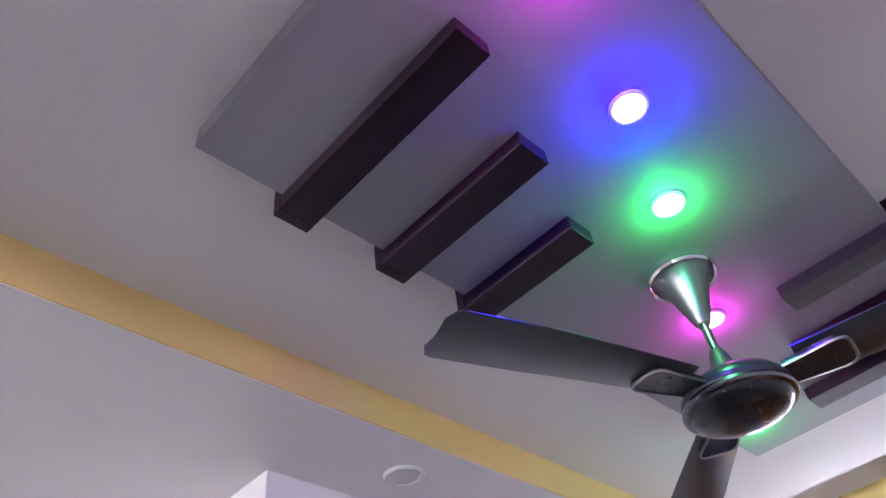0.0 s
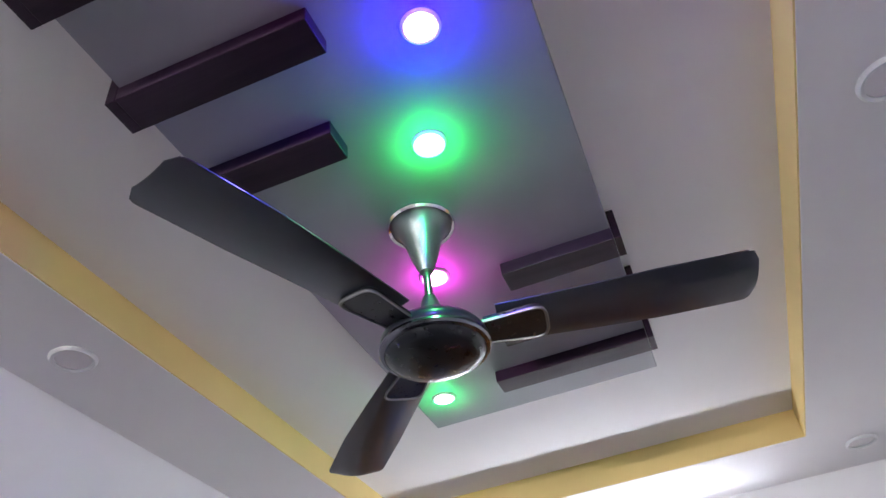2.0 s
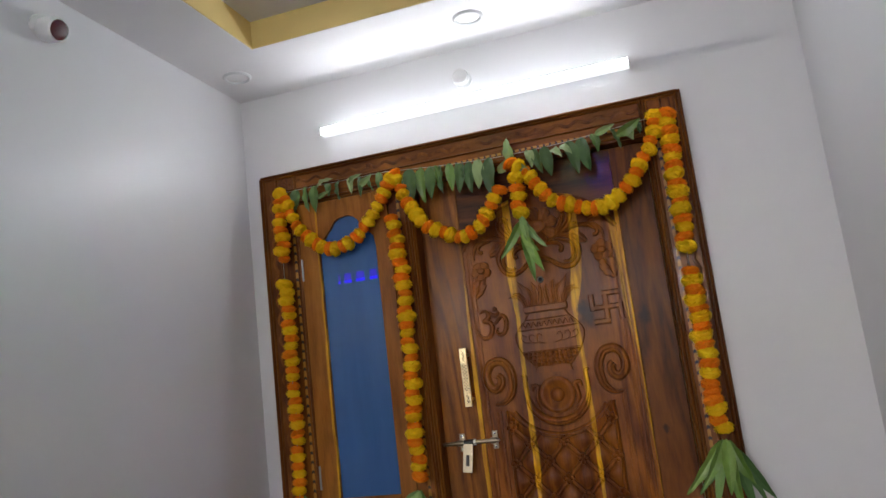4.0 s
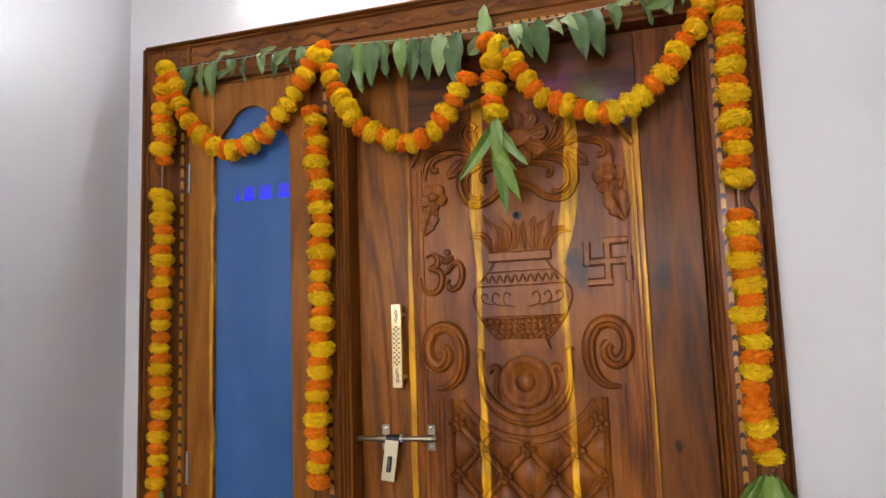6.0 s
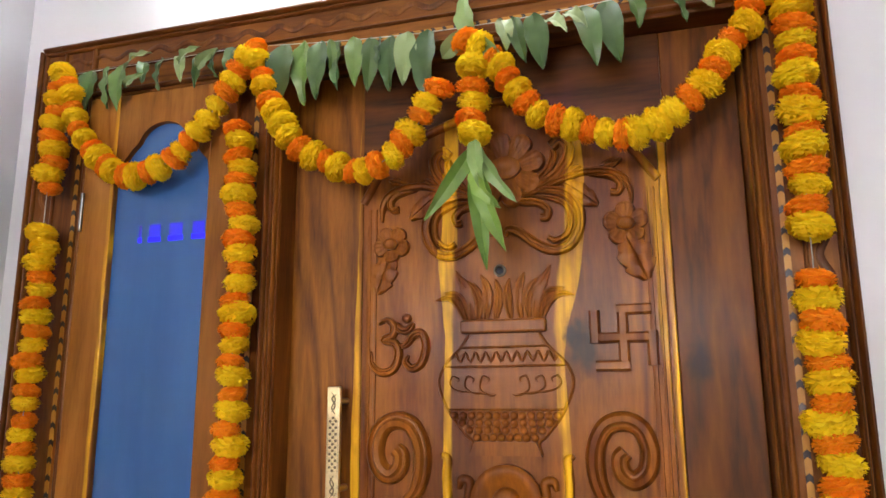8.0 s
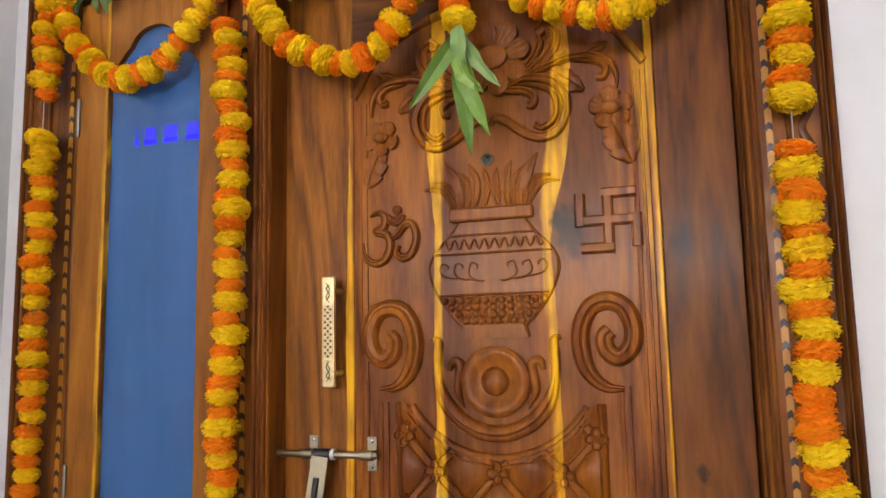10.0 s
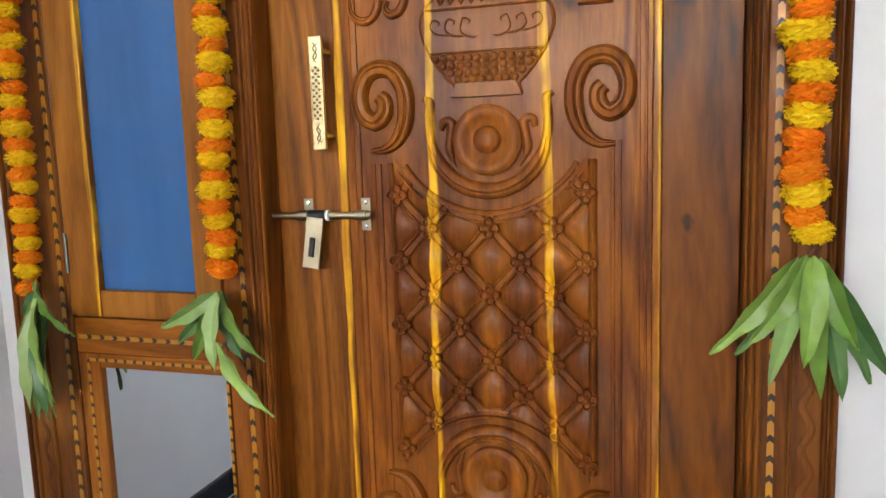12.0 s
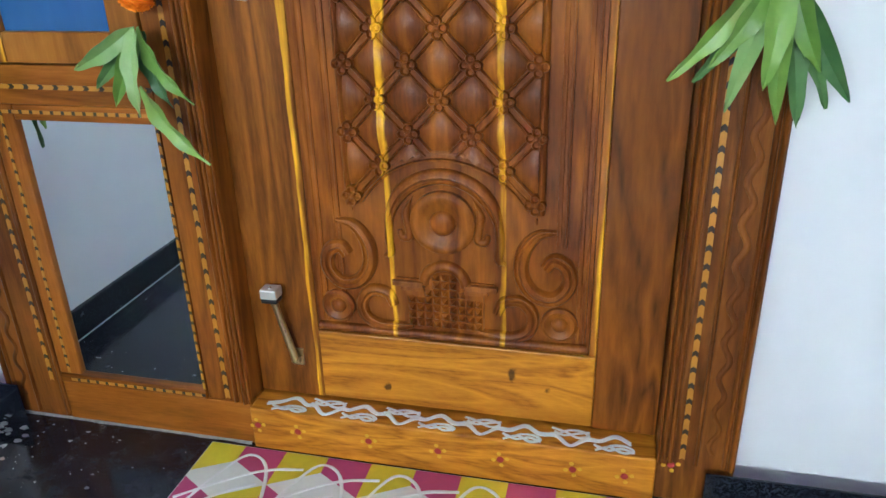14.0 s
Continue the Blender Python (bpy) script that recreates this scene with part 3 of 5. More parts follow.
def turned(x, z, profile, y=LEAF, n=40):
    """A turned rosette on the door: (radius, height off the face)."""
    return lathe(profile, n, Matrix.Translation((x, y, z)) @ FACE_UP)


door = thing("door_1", (CX, LEAF, 0.105), "closed varnished teak entrance door, richly carved, with brass fittings", "door", kind="structure")
part("left_stile", box(0.6365, 0.786, LEAF - 0.002, 0.06, 0.107, 2.0, 0.002), M_LEFT_STILE, door)
part("right_stile", box(1.3605, 1.4855, LEAF - 0.002, 0.06, 0.107, 2.0, 0.002), M_STILE, door, "dark teak stile with a knot")
part("edge_strip", box(1.3465, 1.360, LEAF - 0.004, 0.06, 0.2755, 1.830, 0.002), streaked("edge_teak", (0.14, 0.05, 0.009), (0.28, 0.10, 0.018), (0.40, 0.16, 0.03), [(1, 0.95, ((0.4, 1.357, 1.363), (1.1, 1.356, 1.364), (1.3, 1.353, 1.366), (1.9, 1.345, 1.37)))]), door, "pale sapwood strip")
part("carved_panel", box(0.7865, 1.346, LEAF, 0.06, 0.2755, 2.0, 0.001), M_CARVED, door)
part("bottom_rail", box(0.7865, 1.360, LEAF - 0.006, 0.06, 0.1125, 0.275, 0.003), M_PLANK, door, "golden brown plank")
arch_line = [tuple(q) for q in smooth_line([(0.7868, 1.725), (0.835, 1.80), (0.90, 1.845), (0.98, 1.875), (CX, 1.905), (1.145, 1.875), (1.225, 1.845), (1.29, 1.80), (1.3455, 1.725)], 60)]
# Darker teak rail; shade under the frame head is also put into its colour.
M_TOP = streaked("shaded_dark_teak_top_rail", (0.026, 0.008, 0.002), (0.095, 0.030, 0.006), (0.17, 0.058, 0.011), [], across="z", coat=0.3, gloss=0.14, swirl=1.2, scale=5.0)
part("top_rail", prism([(0.7868, 1.9995)] + arch_line + [(1.3455, 1.8315), (1.3600, 1.8315), (1.3600, 1.9995)], LEAF - 0.003, LEAF + 0.002), M_TOP, door, "dark teak top rail over the arched carving, shade under the head in its colour")
part("base_moulding", relief([(0.792 + 0.55 * i / 24, 0.289) for i in range(25)], 0.010, 0.012, ends=(1, 1)), M_CARVED, door, smooth=True)

# panel borders: flutes beside the lattice
for x in (0.806, 0.846):
    part("flute", relief([(x, 0.302 + (1.135 - 0.302) * i / 30) if x > 0.81 else (x, 0.302 + 1.41 * i / 30) for i in range(31)], 0.0105, 0.0036, profile=FLUTED, ends=(0.9, 0.9)), M_CARVED, door, smooth=True)
for x in (1.286, 1.328):
    part("flute", relief([(x, 0.50 + (1.165 - 0.50) * i / 30) if x < 1.31 else (x, 0.302 + 1.41 * i / 30) for i in range(31)], 0.0105, 0.0036, profile=FLUTED, ends=(0.9, 0.9)), M_CARVED, door, smooth=True)

for x in (0.8785, 2 * CX - 0.8785):
    part("border_ridge", relief([(x, 0.565 + 0.57 * i / 30) for i in range(31)], 0.0075, 0.0135, ends=(0.9, 0.9)), M_CARVED, door, smooth=True)

# arched top line of the carved field
part("arch_moulding", relief(arch_line, 0.009, 0.010, ends=(0.8, 0.8)), M_CARVED, door, smooth=True)

# scrolls, arcs and discs of the two medallions
left_scroll = [tuple(q) for q in smooth_line([(0.840, 1.160), (0.870, 1.163), (0.897, 1.187), (0.909, 1.226), (0.907, 1.268), (0.888, 1.301), (0.857, 1.309), (0.832, 1.295), (0.820, 1.262), (0.826, 1.229), (0.847, 1.213), (0.866, 1.226), (0.869, 1.248), (0.859, 1.259)], 90)]
for p in (left_scroll, flip(left_scroll)):
    part("scroll", relief(p, 0.0165, 0.018, profile=GROOVED, ends=(0.35, 0.75)), M_CARVED, door, "carved spiral scroll", smooth=True)
turn_scroll = [tuple(q) for q in smooth_line([(0.848, 0.530), (0.884, 0.522), (0.910, 0.484), (0.911, 0.437), (0.886, 0.401), (0.848, 0.396), (0.823, 0.426), (0.828, 0.462), (0.852, 0.475), (0.867, 0.457)], 80)]
for p in (turn_scroll, flip(turn_scroll)):
    part("scroll", relief(p, 0.0150, 0.0165, profile=GROOVED, ends=(0.35, 0.75)), M_CARVED, door, "carved spiral scroll", smooth=True)
curl = [tuple(q) for q in smooth_line([(0.995, 0.308), (0.965, 0.304), (0.925, 0.303), (0.895, 0.322), (0.890, 0.356), (0.912, 0.382), (0.945, 0.378), (0.958, 0.352)], 60)]
for p in (curl, flip(curl)):
    part("scroll", relief(p, 0.0125, 0.013, profile=GROOVED, ends=(0.5, 0.7)), M_CARVED, door, smooth=True)
for x in (0.838, 2 * CX - 0.838):
    part("roundel", turned(x, 0.341, [(0.035, 0), (0.035, 0.008), (0.029, 0.012), (0.022, 0.009), (0.016, 0.006), (0.013, 0.011), (0.006, 0.014), (0, 0.0145)]), M_CARVED, door, smooth=True)
for z, s in ((1.173, 1), (0.537, -1)):
    part("medallion", turned(CX, z, [(0.063, -0.001), (0.063, 0.011), (0.0585, 0.0155), (0.051, 0.0165), (0.043, 0.0135), (0.033, 0.0085), (0.0255, 0.007), (0.0240, 0.012), (0.0195, 0.0165), (0.010, 0.019), (0, 0.0195)]), M_CARVED, door, "round carved medallion", smooth=True)
    cz = z + s * 0.016
    a0, a1 = (183, 357) if s > 0 else (177, 3)
    part("crescent", relief(arc(CX, cz, 0.107, a0, a1, 60), 0.0150, 0.015, profile=GROOVED, ends=(0.45, 0.45)), M_CARVED, door, smooth=True)
    horn = [tuple(q) for q in smooth_line([(0.944, z + s * 0.078), (0.956, z + s * 0.070), (0.954, z + s * 0.044), (0.955, z + s * 0.012), (0.962, z - s * 0.020), (0.980, z - s * 0.048)], 44)]
    ear = [tuple(q) for q in smooth_line([(0.976, z + s * 0.020), (0.982, z + s * 0.035), (0.996, z + s * 0.032), (0.994, z + s * 0.010), (0.991, z - s * 0.018), (1.004, z - s * 0.048)], 36)]
    for p in (horn, flip(horn), ear, flip(ear)):
        part("tendril", relief(p, 0.0085, 0.010, ends=(0.5, 0.15)), M_CARVED, door, smooth=True)
R_ARC = 0.193
UP_C, LOW_C = 1.228, 0.476
part("border_arc", relief(arc(CX, UP_C, R_ARC, 211.5, 328.5, 70), 0.0125, 0.013, profile=FLUTED, ends=(0.9, 0.9)), M_CARVED, door, smooth=True)
part("border_arc", relief(arc(CX, LOW_C, R_ARC, 148.5, 31.5, 70), 0.0125, 0.013, profile=FLUTED, ends=(0.9, 0.9)), M_CARVED, door, smooth=True)


# quilted lattice between the two arcs
def in_field(x, z, e=0.0):
    return 0.884 + e < x < 1.241 - e and math.hypot(x - CX, z - UP_C) > R_ARC + e and math.hypot(x - CX, z - LOW_C) > R_ARC + e


STEP, RISE = 0.0578, 0.0615
Z0 = 1.0155
for i in range(-3, 4):
    for j in range(-2, 10):
        px, pz = CX + i * STEP, Z0 - j * RISE
        if (i + j) % 2 == 1:
            bm = bmesh.new()
            k = 8
            grid = {}
            for a in range(k + 1):
                for c in range(k + 1):
                    u, v = a / k * 2 - 1, c / k * 2 - 1
                    x, z = px + (u - v) * STEP / 2 * 0.95, pz + (u + v) * RISE / 2 * 0.95
                    x = min(max(x, 0.885), 1.240)
                    hgt = 0.0135 * (1 - u * u) ** 0.7 * (1 - v * v) ** 0.7
                    grid[a, c] = (x, hgt, z)
            vs = {}
            got = False
            for a in range(k):
                for c in range(k):
                    q = [(a, c), (a + 1, c), (a + 1, c + 1), (a, c + 1)]
                    if all(in_field(grid[w][0], grid[w][2], -0.004) for w in q) and max(grid[w][0] for w in q) - min(grid[w][0] for w in q) > 1e-5:
                        for w in q:
                            if w not in vs:
                                x, hgt, z = grid[w]
                                vs[w] = bm.verts.new((x, LEAF - 0.0006 - hgt, z))
                        bm.faces.new([vs[w] for w in q])
                        got = True
            if got:
                part("diamond_pad", bm, M_CARVED, door, smooth=True)
            else:
                bm.free()
        else:
            for dx, dz in ((1, -1), (-1, -1)):
                line = [(px + dx * STEP * s / 10, pz + dz * RISE * s / 10) for s in range(11)]
                line = [q for q in line if in_field(*q)]
                if len(line) > 3:
                    part("lattice_rib", relief(line, 0.0098, 0.0125, profile=[(-1, 0), (-0.92, 0.8), (-0.62, 1), (-0.42, 0.72), (0.42, 0.72), (0.62, 1), (0.92, 0.8), (1, 0)], ends=(1, 1)), M_CARVED, door)
            if in_field(px, pz, -0.006):
                bm = turned(px, pz, [(0.0048, 0.008), (0.0048, 0.018), (0.0025, 0.020), (0, 0.0205)], n=10)
                for q in range(4):
                    a = math.pi / 2 * q
                    lathe([(0.0092, 0.006), (0.0092, 0.0160), (0.0080, 0.0182), (0.0064, 0.0172), (0.0046, 0.0125), (0, 0.0120)], 14, Matrix.Translation((px + 0.0112 * math.cos(a), LEAF, pz + 0.0112 * math.sin(a))) @ FACE_UP, bm)
                part("rosette", bm, M_CARVED, door, smooth=True)

# stepped base with small pyramids
outline = [(0.985, 0.308), (0.985, 0.395), (0.965, 0.405), (0.965, 0.415), (1.018, 0.415), (1.022, 0.395)] + arc(CX, 0.404, 0.036, 165, 15, 16) + [(1.103, 0.395), (1.107, 0.415), (1.160, 0.415), (1.160, 0.405), (1.140, 0.395), (1.140, 0.308)]
part("stepped_base", prism(outline, LEAF - 0.006, LEAF + 0.002), M_CARVED, door)
part("base_arch", relief(arc(CX, 0.404, 0.042, 178, 2, 30), 0.0115, 0.014, ends=(0.9, 0.9)), M_CARVED, door, smooth=True)
for sx in (0.989, 2 * CX - 0.989):
    part("base_cornice", box(sx - 0.032, sx + 0.032, LEAF - 0.016, LEAF - 0.0055, 0.4015, 0.4125, 0.002), M_CARVED, door)
    k = 0.010 if sx < CX else -0.010
    part("base_cornice", box(sx - 0.024 + k, sx + 0.024 + k, LEAF - 0.012, LEAF - 0.0055, 0.3905, 0.4010, 0.002), M_CARVED, door)
for r in range(7):
    for c in range(9):
        x, z = 0.9955 + c * 0.01675, 0.3185 + r * 0.0172
        if r < 4 or abs(x - CX) < 0.036 - max(0, r - 4) * 0.006:
            bm = bmesh.new()
            t = bm.verts.new((x, LEAF - 0.0165, z))
            s = 0.0072
            q = [bm.verts.new((x + a * s, LEAF - 0.0062, z + b * s)) for a, b in ((-1, -1), (1, -1), (1, 1), (-1, 1))]
            for k in range(4):
                bm.faces.new((q[k], q[(k + 1) % 4], t))
            bm.faces.new(q[::-1])
            part("pyramid_stud", bm, M_CARVED, door)

# sacred pot with leaves
pot = [(1.000, 1.252), (1.004, 1.272), (0.990, 1.285), (0.960, 1.325), (0.942, 1.372), (0.952, 1.405), (0.982, 1.437), (1.000, 1.462)]
pot_line = [tuple(q) for q in smooth_line(pot, 40)]
part("pot_body", prism(pot_line + flip(pot_line)[::-1], LEAF - 0.004, LEAF + 0.002), M_CARVED, door, "carved pot in low relief")
for p in (pot_line, flip(pot_line)):
    part("pot_edge", relief(p, 0.0035, 0.0055, ends=(1, 1)), M_CARVED, door, smooth=True)
part("pot_rim", box(0.984, 2 * CX - 0.984, LEAF - 0.015, LEAF + 0.002, 1.463, 1.487, 0.004), M_CARVED, door)
part("pot_foot", prism([(0.998, 1.250), (2 * CX - 0.998, 1.250), (2 * CX - 1.008, 1.274), (1.008, 1.274)], LEAF - 0.012, LEAF + 0.002), M_CARVED, door)
for z in (1.438, 1.404, 1.328):
    half = {1.438: 0.080, 1.404: 0.110, 1.328: 0.103}[z]
    part("pot_band", relief([(CX - half + 2 * half * i / 20, z) for i in range(21)], 0.0028, 0.0068, ends=(1, 1)), M_CARVED, door, smooth=True)
part("zigzag", relief([(CX - 0.095 + 0.190 * i / 72, 1.421 + 0.0085 * math.sin(i / 72 * 2 * math.pi * 10)) for i in range(73)], 0.0030, 0.0075, ends=(1, 1)), M_CARVED, door, smooth=True)
for sgn in (-1, 1):
    for k in range(3):
        c = CX + sgn * (0.030 + 0.028 * k)
        p = [tuple(q) for q in smooth_line([(CX + sgn * 0.012, 1.356), (c - sgn * 0.006, 1.352 + 0.004 * k), (c + sgn * 0.014, 1.364 + 0.004 * k), (c + sgn * 0.010, 1.386), (c - sgn * 0.002, 1.382), (c + sgn * 0.002, 1.374)], 30)]
        part("vine", relief(p, 0.0022, 0.0060, ends=(0.4, 0.4)), M_CARVED, door, smooth=True)
for r in range(4):
    z = 1.318 - r * 0.0125
    half = 0.092 - r * 0.0135
    n = int(half * 2 / 0.0145)
    for c in range(n + 1):
        x = CX - half + 2 * half * c / n
        part("bead", turned(x, z, [(0.0078, 0.003), (0.0072, 0.0065), (0.0045, 0.0098), (0, 0.011)], n=12), M_CARVED, door, smooth=True)
POT_LEAF = [(-1, 0), (-0.92, 0.8), (-0.55, 0.55), (0, 1), (0.55, 0.55), (0.92, 0.8), (1, 0)]
for ctrl, w in (([(0.992, 1.488), (0.980, 1.515), (0.962, 1.530), (0.934, 1.527)], 0.0085), ([(0.998, 1.488), (0.988, 1.520), (0.975, 1.536), (0.950, 1.541)], 0.0085),
                ([(1.004, 1.488), (1.002, 1.525), (0.990, 1.552), (0.974, 1.582)], 0.0115), ([(1.016, 1.488), (1.018, 1.520), (1.010, 1.545), (0.994, 1.562)], 0.010),
                ([(1.030, 1.488), (1.034, 1.520), (1.032, 1.548), (1.022, 1.572)], 0.0105), ([(1.048, 1.488), (1.053, 1.515), (1.054, 1.540), (1.050, 1.562)], 0.0095)):
    p = [tuple(q) for q in smooth_line(ctrl, 24)]
    for r in (p, flip(p)):
        part("pot_leaf", relief(r, w, 0.0050, profile=POT_LEAF, leafy=True), M_CARVED, door, smooth=True)

# the two carved signs
om = [[(0.822, 1.487), (0.838, 1.494), (0.853, 1.482), (0.850, 1.465), (0.834, 1.456), (0.855, 1.450), (0.863, 1.430), (0.852, 1.402), (0.828, 1.396), (0.809, 1.412), (0.806, 1.436)],
      [(0.856, 1.446), (0.875, 1.446), (0.893, 1.466), (0.909, 1.466), (0.916, 1.442), (0.907, 1.412), (0.888, 1.403), (0.876, 1.415), (0.882, 1.428)],
      [(0.860, 1.488), (0.866, 1.476), (0.880, 1.474), (0.892, 1.487)]]
for p in om:
    part("carved_syllable", relief([tuple(q) for q in smooth_line(p, 50)], 0.0082, 0.011, profile=GROOVED, ends=(0.4, 0.4)), M_CARVED, door, "carved sacred syllable", smooth=True)
part("carved_dot", turned(0.878, 1.496, [(0.0095, 0), (0.0085, 0.007), (0.004, 0.010), (0, 0.0105)], n=20), M_CARVED, door, smooth=True)
sx, sz, g = 1.272, 1.449, 0.048
for k, p in enumerate(([(sx, sz - g), (sx, sz + g)], [(sx - g, sz), (sx + g, sz)], [(sx, sz + g), (sx + g, sz + g)], [(sx + g, sz), (sx + g, sz - g)], [(sx, sz - g), (sx - g, sz - g)], [(sx - g, sz), (sx - g, sz + g)])):
    a, b = Vector(p[0]), Vector(p[1])
    if k > 1:
        a = a - (b - a).normalized() * 0.0094
    line = [tuple(a.lerp(b, i / 12)) for i in range(13)]
    part("auspicious_sign", relief(line, 0.0100, 0.0095 + 0.0003 * k, profile=[(-1, 0), (-0.85, 0.6), (-0.55, 0.95), (0.55, 1), (0.85, 0.6), (1, 0)], ends=(1, 1)), M_CARVED, door, "carved auspicious sign")

# flowers, leaves and tendrils at the head of the carving
def carved_leaf(base, tip, width, lobes=3, h=0.011, bend=0.0, name="carved_leaf"):
    """A flat carved leaf with a grooved midrib and a lobed edge, standing proud of the panel."""
    a, c = Vector(base), Vector(tip)
    d = c - a
    u = d.normalized()
    v = Vector((-u.y, u.x))
    bm = bmesh.new()
    n = 30
    prev = None
    for i in range(n + 1):
        s = i / n
        w = width / 2 * (math.sin(math.pi * (0.06 + 0.92 * s)) ** 0.62)
        if lobes:
            w *= 1 - 0.22 * ((s * lobes * 1.05) % 1.0) ** 1.6
        mid = a + d * s + v * bend * math.sin(math.pi * s)
        rib = 0.5 + 0.5 * math.sin(s * lobes * 2 * math.pi * 1.05 - 0.6) if lobes else 0.0
        row = []
        for q, hh in ((-1, -0.1), (-0.96, 0.55), (-0.55, 0.92 - 0.18 * rib), (-0.10, 0.70), (0, 0.45), (0.10, 0.70), (0.55, 0.92 - 0.18 * rib), (0.96, 0.55), (1, -0.1)):
            pt = mid + v * w * q
            row.append(bm.verts.new((pt.x, LEAF - h * hh * (0.75 + 0.25 * math.sin(math.pi * s)), pt.y)))
        if prev:
            for k in range(8):
                bm.faces.new((prev[k], prev[k + 1], row[k + 1], row[k]))
        else:
            bm.faces.new(row)
        prev = row
    bm.faces.new(prev[::-1])
    return part(name, bm, M_CARVED, door, smooth=True)


def carved_flower(x, z, r, turn, petals=5, name="carved_flower", label="carved five-petal flower", h=0.014):
    """Broad flat petals with rolled rims round an oval boss."""
    bm = bmesh.new()
    na, ns = petals * 16, 9
    rings = []
    for j in range(ns + 1):
        s = j / ns
        row = []
        for i in range(na):
            th = 2 * math.pi * i / na
            lobe = abs(math.cos(petals / 2 * th))
            rad = r * (0.70 + 0.30 * lobe ** 0.55) * (0.26 + 0.74 * min(1, s * 1.06))
            hh = h * (0.42 + 0.50 * s ** 1.4) * (0.50 + 0.50 * lobe ** 0.5) + h * 0.07 * math.cos(petals * 4 * th) * s
            if j >= ns - 1:
                hh = h * 0.62 if j == ns - 1 else -0.001
            row.append(bm.verts.new((x + rad * math.cos(th + turn), LEAF - hh, z + rad * math.sin(th + turn))))
        rings.append(row)
    for p, q in zip(rings, rings[1:]):
        for i in range(na):
            bm.faces.new((p[i], p[(i + 1) % na], q[(i + 1) % na], q[i]))
    lathe([(r * 0.34, h * 0.2), (r * 0.34, h * 0.85), (r * 0.22, h * 1.05), (r * 0.10, h * 0.95), (0, h * 0.92)], 18, Matrix.Translation((x, LEAF, z)) @ FACE_UP @ Matrix.Diagonal((1.15, 0.85, 1, 1)), bm)
    return part(name, bm, M_CARVED, door, label, smooth=True)


carved_flower(1.286, 1.648, 0.041, 0.35)
carved_flower(0.847, 1.639, 0.038, 0.9)
carved_leaf((1.285, 1.628), (1.318, 1.547), 0.066, 3, 0.012)
carved_leaf((0.846, 1.618), (0.818, 1.544), 0.054, 3, 0.012)
carved_flower(1.074, 1.768, 0.076, 0.2, petals=8, name="carved_lotus", label="large carved flower at the head of the door", h=0.017)
BAND = [(-1, 0), (-0.94, 0.75), (-0.6, 0.95), (-0.35, 0.7), (0.05, 0.65), (0.3, 1.0), (0.75, 0.9), (0.95, 0.5), (1, 0)]
sweeps = (([(1.105, 1.722), (1.145, 1.722), (1.185, 1.711), (1.207, 1.675), (1.203, 1.640), (1.185, 1.615), (1.157, 1.609), (1.127, 1.622), (1.098, 1.645), (1.076, 1.652), (1.068, 1.640)], 0.0095, (0.5, 0.5)),
          ([(1.120, 1.711), (1.158, 1.704), (1.184, 1.688), (1.190, 1.660), (1.184, 1.638), (1.164, 1.626), (1.150, 1.632)], 0.0055, (0.4, 0.9)),
          ([(1.080, 1.706), (1.110, 1.702), (1.135, 1.697), (1.150, 1.684), (1.147, 1.670), (1.137, 1.671)], 0.0075, (0.4, 0.9)),
          ([(1.105, 1.712), (1.141, 1.726), (1.180, 1.739), (1.213, 1.749), (1.253, 1.748), (1.283, 1.736), (1.297, 1.710), (1.298, 1.684)], 0.0068, (0.6, 0.4)),
          ([(1.225, 1.741), (1.262, 1.738), (1.279, 1.724), (1.276, 1.707), (1.263, 1.707)], 0.0068, (0.2, 0.9)),
          ([(1.115, 1.720), (1.155, 1.738), (1.184, 1.768), (1.191, 1.798), (1.176, 1.814), (1.160, 1.803)], 0.0115, (0.4, 0.8)),
          ([(1.125, 1.735), (1.150, 1.755), (1.163, 1.782), (1.160, 1.796)], 0.008, (0.3, 0.5)))
for ctrl, w, ends in sweeps:
    q = [tuple(v) for v in smooth_line(ctrl, 64)]
    for r in (q, flip(q)):
        part("tendril", relief(r, w, 0.013, profile=BAND, ends=ends), M_CARVED, door, "carved leafy tendril", smooth=True)
for sgn in (1, -1):
    def side(px, pz):
        return (CX + sgn * (px - CX), pz)
    carved_leaf(side(1.182, 1.732), side(1.240, 1.686), 0.040, 3, 0.012)
    carved_leaf(side(1.170, 1.735), side(1.212, 1.762), 0.026, 2, 0.010)
    carved_leaf(side(1.245, 1.755), side(1.285, 1.768), 0.020, 2, 0.009)

# peephole, pull, bolt, stopper
eye = part("peephole", turned(1.058, 1.577, [(0.0068, 0), (0.0115, 0), (0.0115, 0.003), (0.0085, 0.0045), (0.0068, 0.003)], n=28), M_STEEL, door, "small metal peephole", smooth=True)
part("lens", turned(1.058, 1.577, [(0.0067, 0.0), (0.0067, 0.0015), (0.003, 0.0025), (0, 0.0028)], n=20), M_FAN_HUB, eye, smooth=True)
pull = part("pull_handle", box(0.7380, 0.7645, -0.024, -0.014, 1.164, 1.371, 0.0025), M_BRASS, door, "embossed antique brass pull handle")
for z in (1.190, 1.345):
    part("post", lathe([(0.006, 0), (0.006, 0.033)], 14, Matrix.Translation((0.7580, LEAF - 0.001, z)) @ FACE_UP), M_BRASS, pull, smooth=True)
for r in range(17):
    for c in range(3):
        part("stud", lathe([(0.0030, 0), (0.0026, 0.0012), (0, 0.002)], 6, Matrix.Translation((0.7458 + c * 0.0056, -0.0239, 1.222 + r * 0.0058)) @ FACE_UP), M_ENGRAVE if (r + c) % 2 else M_BRASS, pull)
